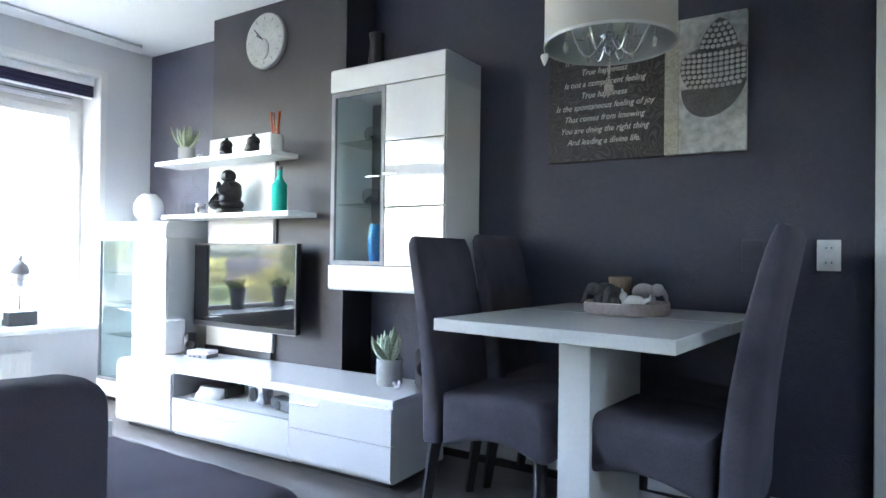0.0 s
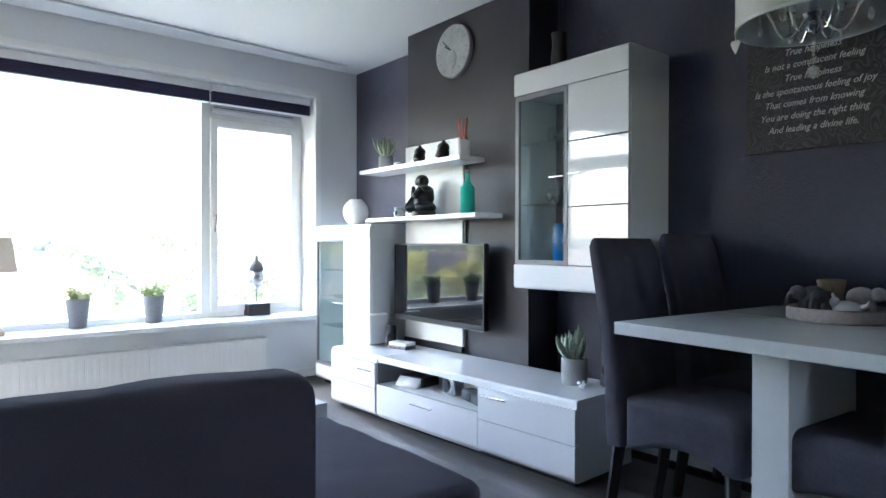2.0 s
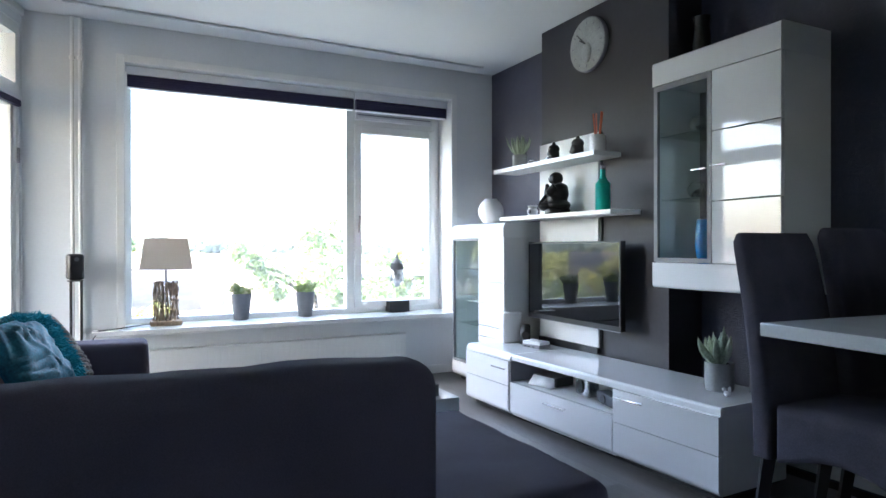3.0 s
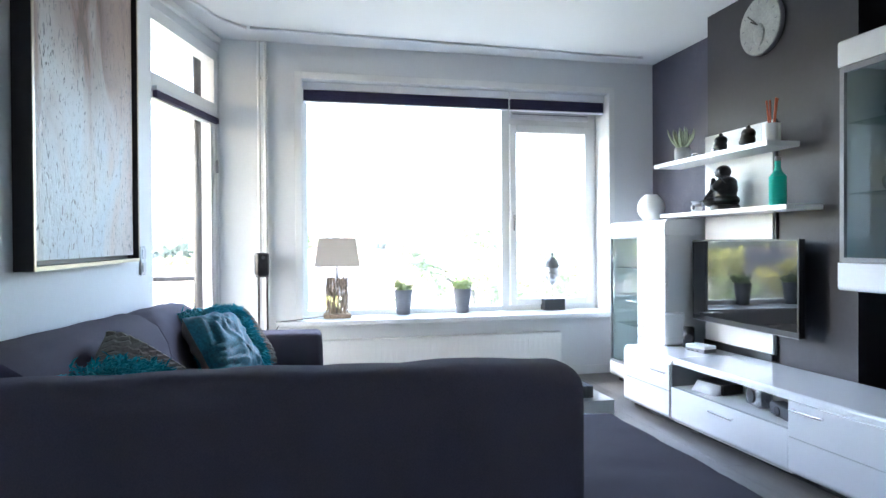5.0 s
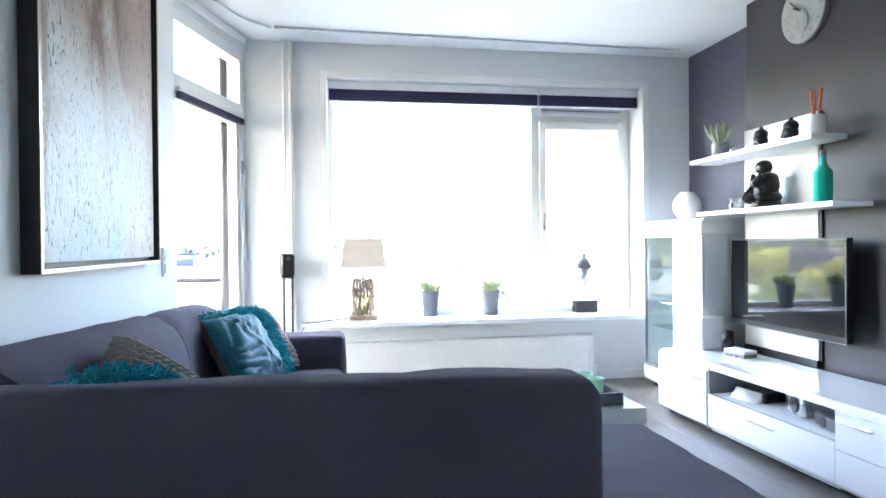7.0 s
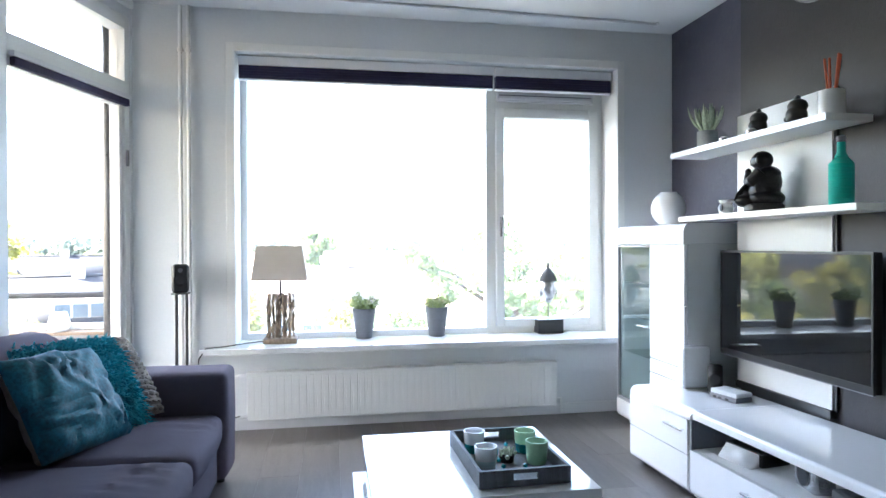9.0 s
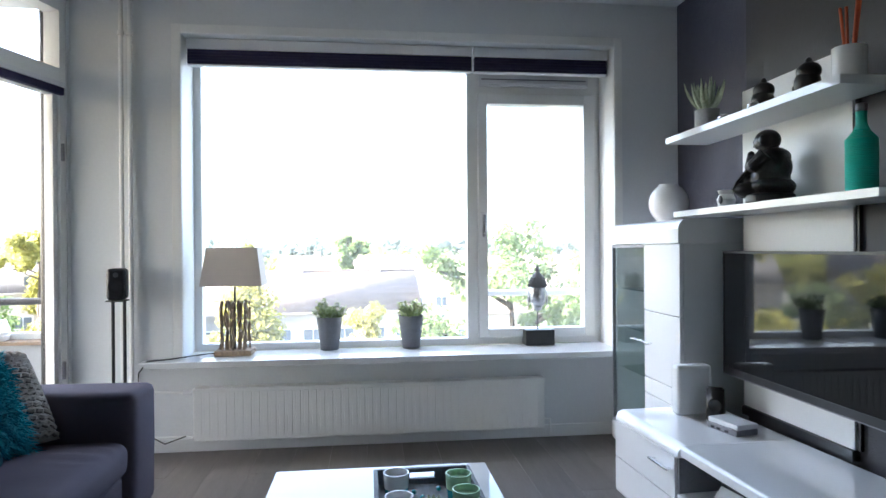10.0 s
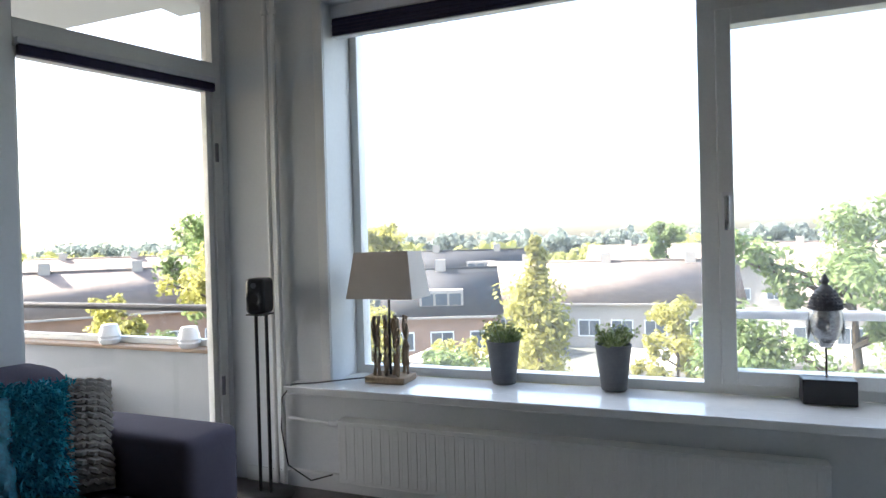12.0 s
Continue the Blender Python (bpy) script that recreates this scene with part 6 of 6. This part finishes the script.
def tree(loc, height, spread, leaf_mat, seed, cone=False, count=3200, leaf=0.16):
    e = thing("tree", loc, 0, "conical sunlit garden tree" + " with dense leaves" if cone else "broad leafy green tree beside the houses", "tree")
    r4 = random.Random(seed)
    trunk = bmesh.new()
    tube(trunk, [(0, 0, 0), (0.05, 0.03, height * 0.35), (0.0, 0.08, height * 0.6), (0.03, 0.0, height * (0.95 if cone else 0.78))], [height * 0.022, height * 0.017, height * 0.010, height * 0.003], 9)
    limbs = []
    for k in range(16):
        a, z0 = r4.uniform(0, 6.28), height * r4.uniform(0.22, 0.85)
        u = z0 / height
        reach = spread * (1.05 - u if cone else math.sqrt(max(0.1, 1 - (2 * u - 1.05) ** 2))) * r4.uniform(0.6, 1.0)
        p1 = Vector((math.cos(a) * reach, math.sin(a) * reach, z0 + reach * (0.15 if cone else 0.45)))
        tube(trunk, [(0, 0, z0), p1 * 0.5 + Vector((0, 0, z0 * 0.5 + 0.1)), p1], [height * 0.007, height * 0.005, height * 0.002], 5)
        limbs.append((Vector((0, 0, z0)), p1))
    part("trunk", trunk, M_BARK, e)
    verts, faces = [], []
    clumps = []
    for k in range(70):
        a0, p1 = r4.choice(limbs)
        c = a0.lerp(p1, r4.uniform(0.35, 1.08)) + Vector((r4.uniform(-1, 1), r4.uniform(-1, 1), r4.uniform(-0.7, 0.9))) * spread * 0.17
        clumps.append((c, spread * r4.uniform(0.10, 0.24)))
    if cone:
        clumps += [(Vector((r4.uniform(-0.1, 0.1), r4.uniform(-0.1, 0.1), height * (0.8 + 0.025 * k))), spread * 0.26 * (1 - 0.085 * k)) for k in range(10)]
    else:
        clumps += [(Vector((r4.uniform(-0.35, 0.35) * spread, r4.uniform(-0.35, 0.35) * spread, height * r4.uniform(0.78, 0.96))), spread * r4.uniform(0.12, 0.22)) for k in range(12)]
    for k in range(count):
        c, rad_ = clumps[k % len(clumps)]
        d = Vector((r4.gauss(0, 1), r4.gauss(0, 1), r4.gauss(0, 1))).normalized()
        p = c + d * rad_ * r4.uniform(0.4, 1.1)
        n_ = (d + Vector((r4.uniform(-1, 1), r4.uniform(-1, 1), r4.uniform(-0.3, 1.2)))).normalized()
        s_ = n_.orthogonal().normalized()
        s_.rotate(Matrix.Rotation(r4.uniform(0, 6.28), 3, n_))
        s_ *= leaf * r4.uniform(0.6, 1.2)
        t_ = n_.cross(s_) * 0.5
        b0 = len(verts)
        verts += [p - s_, p + t_, p + s_, p - t_]
        faces.append((b0, b0 + 1, b0 + 2, b0 + 3))
    me = bpy.data.meshes.new("crown")
    me.from_pydata([tuple(v) for v in verts], [], faces)
    me.materials.append(leaf_mat)
    o = new("crown", me)
    o.parent = e
    tagged(o, "leafy crown", kind="stuff")
    return e


tree((-13.0, -4.9, GZ), 8.4, 2.5, M_TREE, 11, True, 12000, 0.085)
tree((-20.5, -8.0, GZ), 5.6, 1.7, M_TREE, 12, False, 3000, 0.15)
tree((-22.0, -10.2, GZ), 4.8, 1.7, M_TREE, 19, False, 2400, 0.15)
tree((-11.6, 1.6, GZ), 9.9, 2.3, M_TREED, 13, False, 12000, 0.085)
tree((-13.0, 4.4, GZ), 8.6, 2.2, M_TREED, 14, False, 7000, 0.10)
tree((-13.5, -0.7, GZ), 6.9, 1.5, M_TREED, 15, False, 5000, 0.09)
tree((-18.0, -12.3, GZ), 6.6, 2.4, M_TREE, 41, False, 5000, 0.13)
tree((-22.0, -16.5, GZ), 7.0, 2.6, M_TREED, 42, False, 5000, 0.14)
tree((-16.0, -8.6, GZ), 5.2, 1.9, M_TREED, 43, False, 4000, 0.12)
tree((-17.0, -17.8, GZ), 10.2, 2.8, M_TREE, 44, False, 7000, 0.13)
tree((-21.0, -22.5, GZ), 10.8, 3.0, M_TREED, 45, False, 6000, 0.14)
tree((-24.0, -1.9, GZ), 6.4, 1.6, M_TREE, 16, False, 3200, 0.14)
tree((-27.0, -24.0, GZ), 8.0, 2.4, M_TREE, 17, False, 3600, 0.18)
tree((-20.0, -27.5, GZ), 6.5, 2.0, M_TREE, 18, False, 3000, 0.17)
tree((-60.0, -33.0, GZ), 11.0, 4.0, M_TREE, 21, False, 3000, 0.35)
tree((-75.0, -4.0, GZ), 10.5, 2.6, M_TREED, 22, False, 2400, 0.35)


def house(loc, rz, length, depth, wall_h, roof_h, wall_mat, roof_mat, label, n_win=4, dormers=0, chimneys=1):
    e = thing("house", loc, rz, label, "house")
    part("wall", B(-length / 2, length / 2, -depth / 2, depth / 2, 0, wall_h), wall_mat, e)
    o = [(-depth / 2 - 0.35, wall_h - 0.1), (0, wall_h + roof_h), (depth / 2 + 0.35, wall_h - 0.1), (depth / 2 + 0.1, wall_h - 0.12), (0, wall_h + roof_h - 0.3), (-depth / 2 - 0.1, wall_h - 0.12)]
    rf = part("roof", extrude_profile(o, "x", -length / 2 - 0.2, length / 2 + 0.2), roof_mat, e)
    for sx in (-1, 1):
        part("gable", extrude_profile([(-depth / 2, wall_h - 0.12), (0, wall_h + roof_h - 0.32), (depth / 2, wall_h - 0.12)], "x", sx * length / 2 - 0.1, sx * length / 2 + 0.1 * (sx < 0) + 0.0), wall_mat, e)
    part("ridge", T([(-length / 2 - 0.2, 0, wall_h + roof_h), (length / 2 + 0.2, 0, wall_h + roof_h)], 0.12, 6), roof_mat, e)
    part("gutter", B(-length / 2 - 0.2, length / 2 + 0.2, -depth / 2 - 0.47, -depth / 2 - 0.36, wall_h - 0.2, wall_h - 0.05), M_PLASTER, e)
    for k in range(chimneys):
        x = -length / 2 + length * (k + 0.5) / chimneys
        part("chimney", B(x - 0.4, x + 0.4, -0.3, 0.3, wall_h + roof_h - 0.6, wall_h + roof_h + 0.7), M_PLASTER, rf)
    for f in range(max(1, int(wall_h / 2.7))):
        for k in range(n_win):
            x = -length / 2 + length * (k + 0.5) / n_win
            z = 0.9 + 2.7 * f
            w = part("window", B(x - 0.85, x + 0.85, -depth / 2 - 0.06, -depth / 2 + 0.05, z, z + 1.35), M_FRAME, e)
            part("pane", B(x - 0.75, x - 0.03, -depth / 2 - 0.08, -depth / 2 - 0.061, z + 0.1, z + 1.25), M_PANE, w)
            part("pane", B(x + 0.03, x + 0.75, -depth / 2 - 0.08, -depth / 2 - 0.061, z + 0.1, z + 1.25), M_PANE, w)
    for k in range(dormers):
        x = -length / 2 + length * (k + 0.5) / dormers
        d_ = part("dormer", B(x - 1.6, x + 1.6, -depth / 2 + 0.6, -0.3, wall_h + 0.35, wall_h + 1.75), M_PLASTER, rf)
        for q in (-1, 0, 1):
            part("pane", B(x + q - 0.42, x + q + 0.42, -depth / 2 + 0.55, -depth / 2 + 0.599, wall_h + 0.65, wall_h + 1.5), M_PANE, d_)
    return e


# local -y faces the flat
house((-43, -19.5, GZ), 112, 8.5, 8.0, 3.4, 3.2, M_BRICK, M_ROOFG, "brick terraced house with a grey roof and white dormer", 3, 1)
house((-52, -8.0, GZ), 95, 20, 8.0, 3.6, 3.1, M_PLASTER, M_ROOF, "long pale terrace of houses under a brown tiled roof", 8, 0, 3)
house((-50, 14.0, GZ), 85, 18, 8.0, 3.6, 3.2, M_PLASTER, M_ROOF, "pale terrace of houses under a brown tiled roof", 7, 0, 2)
house((-68, -30.0, GZ), 105, 22, 8.0, 4.6, 3.0, M_PLASTER, M_ROOFG, "distant pale terrace with a grey roof", 8, 2, 3)
house((-34, -46.0, GZ), 140, 26, 8.5, 3.9, 3.2, M_BRICK, M_ROOF, "long brown-roofed brick terrace seen over the balcony", 9, 0, 4)
house((-84, 6.0, GZ), 90, 40, 8.0, 5.0, 2.6, M_PLASTER, M_ROOF, "distant long terrace under a brown roof", 12, 0, 4)
house((-62, -66.0, GZ), 125, 34, 8.5, 4.6, 3.2, M_PLASTER, M_ROOF, "distant terrace under a brown roof beyond the balcony", 10, 2, 4)


def shed(loc, sx, sy, h, mat, label, cat="garage"):
    e = thing("garden_shed", loc, 0, label, cat, "garden sheds")
    part("wall", B(-sx / 2, sx / 2, -sy / 2, sy / 2, 0, h), mat, e)
    part("roof", B(-sx / 2 - 0.2, sx / 2 + 0.2, -sy / 2 - 0.2, sy / 2 + 0.2, h + 0.001, h + 0.25), M_PLASTER, e, "pale flat roof edge")
    part("door", B(sx / 2, sx / 2 + 0.05, -0.5, 0.5, 0, min(2.0, h - 0.1)), M_PANE, e)


shed((-30, -2.5, GZ), 5, 4.5, 2.4, M_PLASTER, "pale flat-roofed garden shed")
shed((-29, -12.5, GZ), 4, 5.5, 2.3, M_BRICK, "brick flat-roofed garden shed")
shed((-33, 3.5, GZ), 5, 6.0, 2.5, M_PLASTER, "pale flat-roofed garage among the gardens")


def woods(x0, y0, y1, hmin, hmax, n, seed, label, mat):
    r5 = random.Random(seed)
    verts, faces = [], []
    for k in range(n):
        y = y0 + (y1 - y0) * (k + r5.random()) / n
        h = r5.uniform(hmin, hmax)
        for q in range(40):
            rr = h * r5.uniform(0.10, 0.22)
            c = Vector((x0 + r5.uniform(-9, 9), y + r5.gauss(0, h * 0.22), GZ + h * r5.uniform(0.15, 0.92)))
            for j in range(15):
                d = Vector((r5.gauss(0, 1), r5.gauss(0, 1), r5.gauss(0, 1))).normalized()
                p = c + d * rr
                s_ = d.orthogonal().normalized() * rr * 0.5
                t_ = d.cross(s_)
                b0 = len(verts)
                verts += [p - s_, p + t_ * r5.uniform(0.6, 1), p + s_, p - t_ * r5.uniform(0.6, 1)]
                faces.append((b0, b0 + 1, b0 + 2, b0 + 3))
    me = bpy.data.meshes.new("woods")
    me.from_pydata([tuple(v) for v in verts], [], faces)
    me.materials.append(mat)
    tagged(new("woods", me), label, "trees", kind="stuff")


woods(-230, -330, 130, 8, 12.5, 110, 31, "far belt of green woods on the horizon, haze in their colour", M_WOOD)
woods(-120, -190, 60, 5, 8.5, 60, 32, "nearer belt of sunlit trees between the houses", M_WOODN)

# ---- floor planks ----
PL_L, PL_W = 1.285, 0.19
plank_meshes = {}
row, y = 0, -3.92
while y < -0.19:
    x = -0.02 - (row * 0.43 % PL_L)
    while x < XB - 0.02:
        x0, x1 = max(x, -0.018), min(x + PL_L, XB)
        size = round(x1 - x0, 3)
        if size > 0.02:
            if size not in plank_meshes:
                plank_meshes[size] = mesh_of("plank", B(0.0003, size - 0.0003, 0.0002, PL_W - 0.0002, -0.012, 0.0, 0.0008, 1), M_FLOOR)
            pk = new("plank", plank_meshes[size])
            pk.parent = floor
            pk.location = (x0, y, 0)
        x += PL_L
    y += PL_W
    row += 1
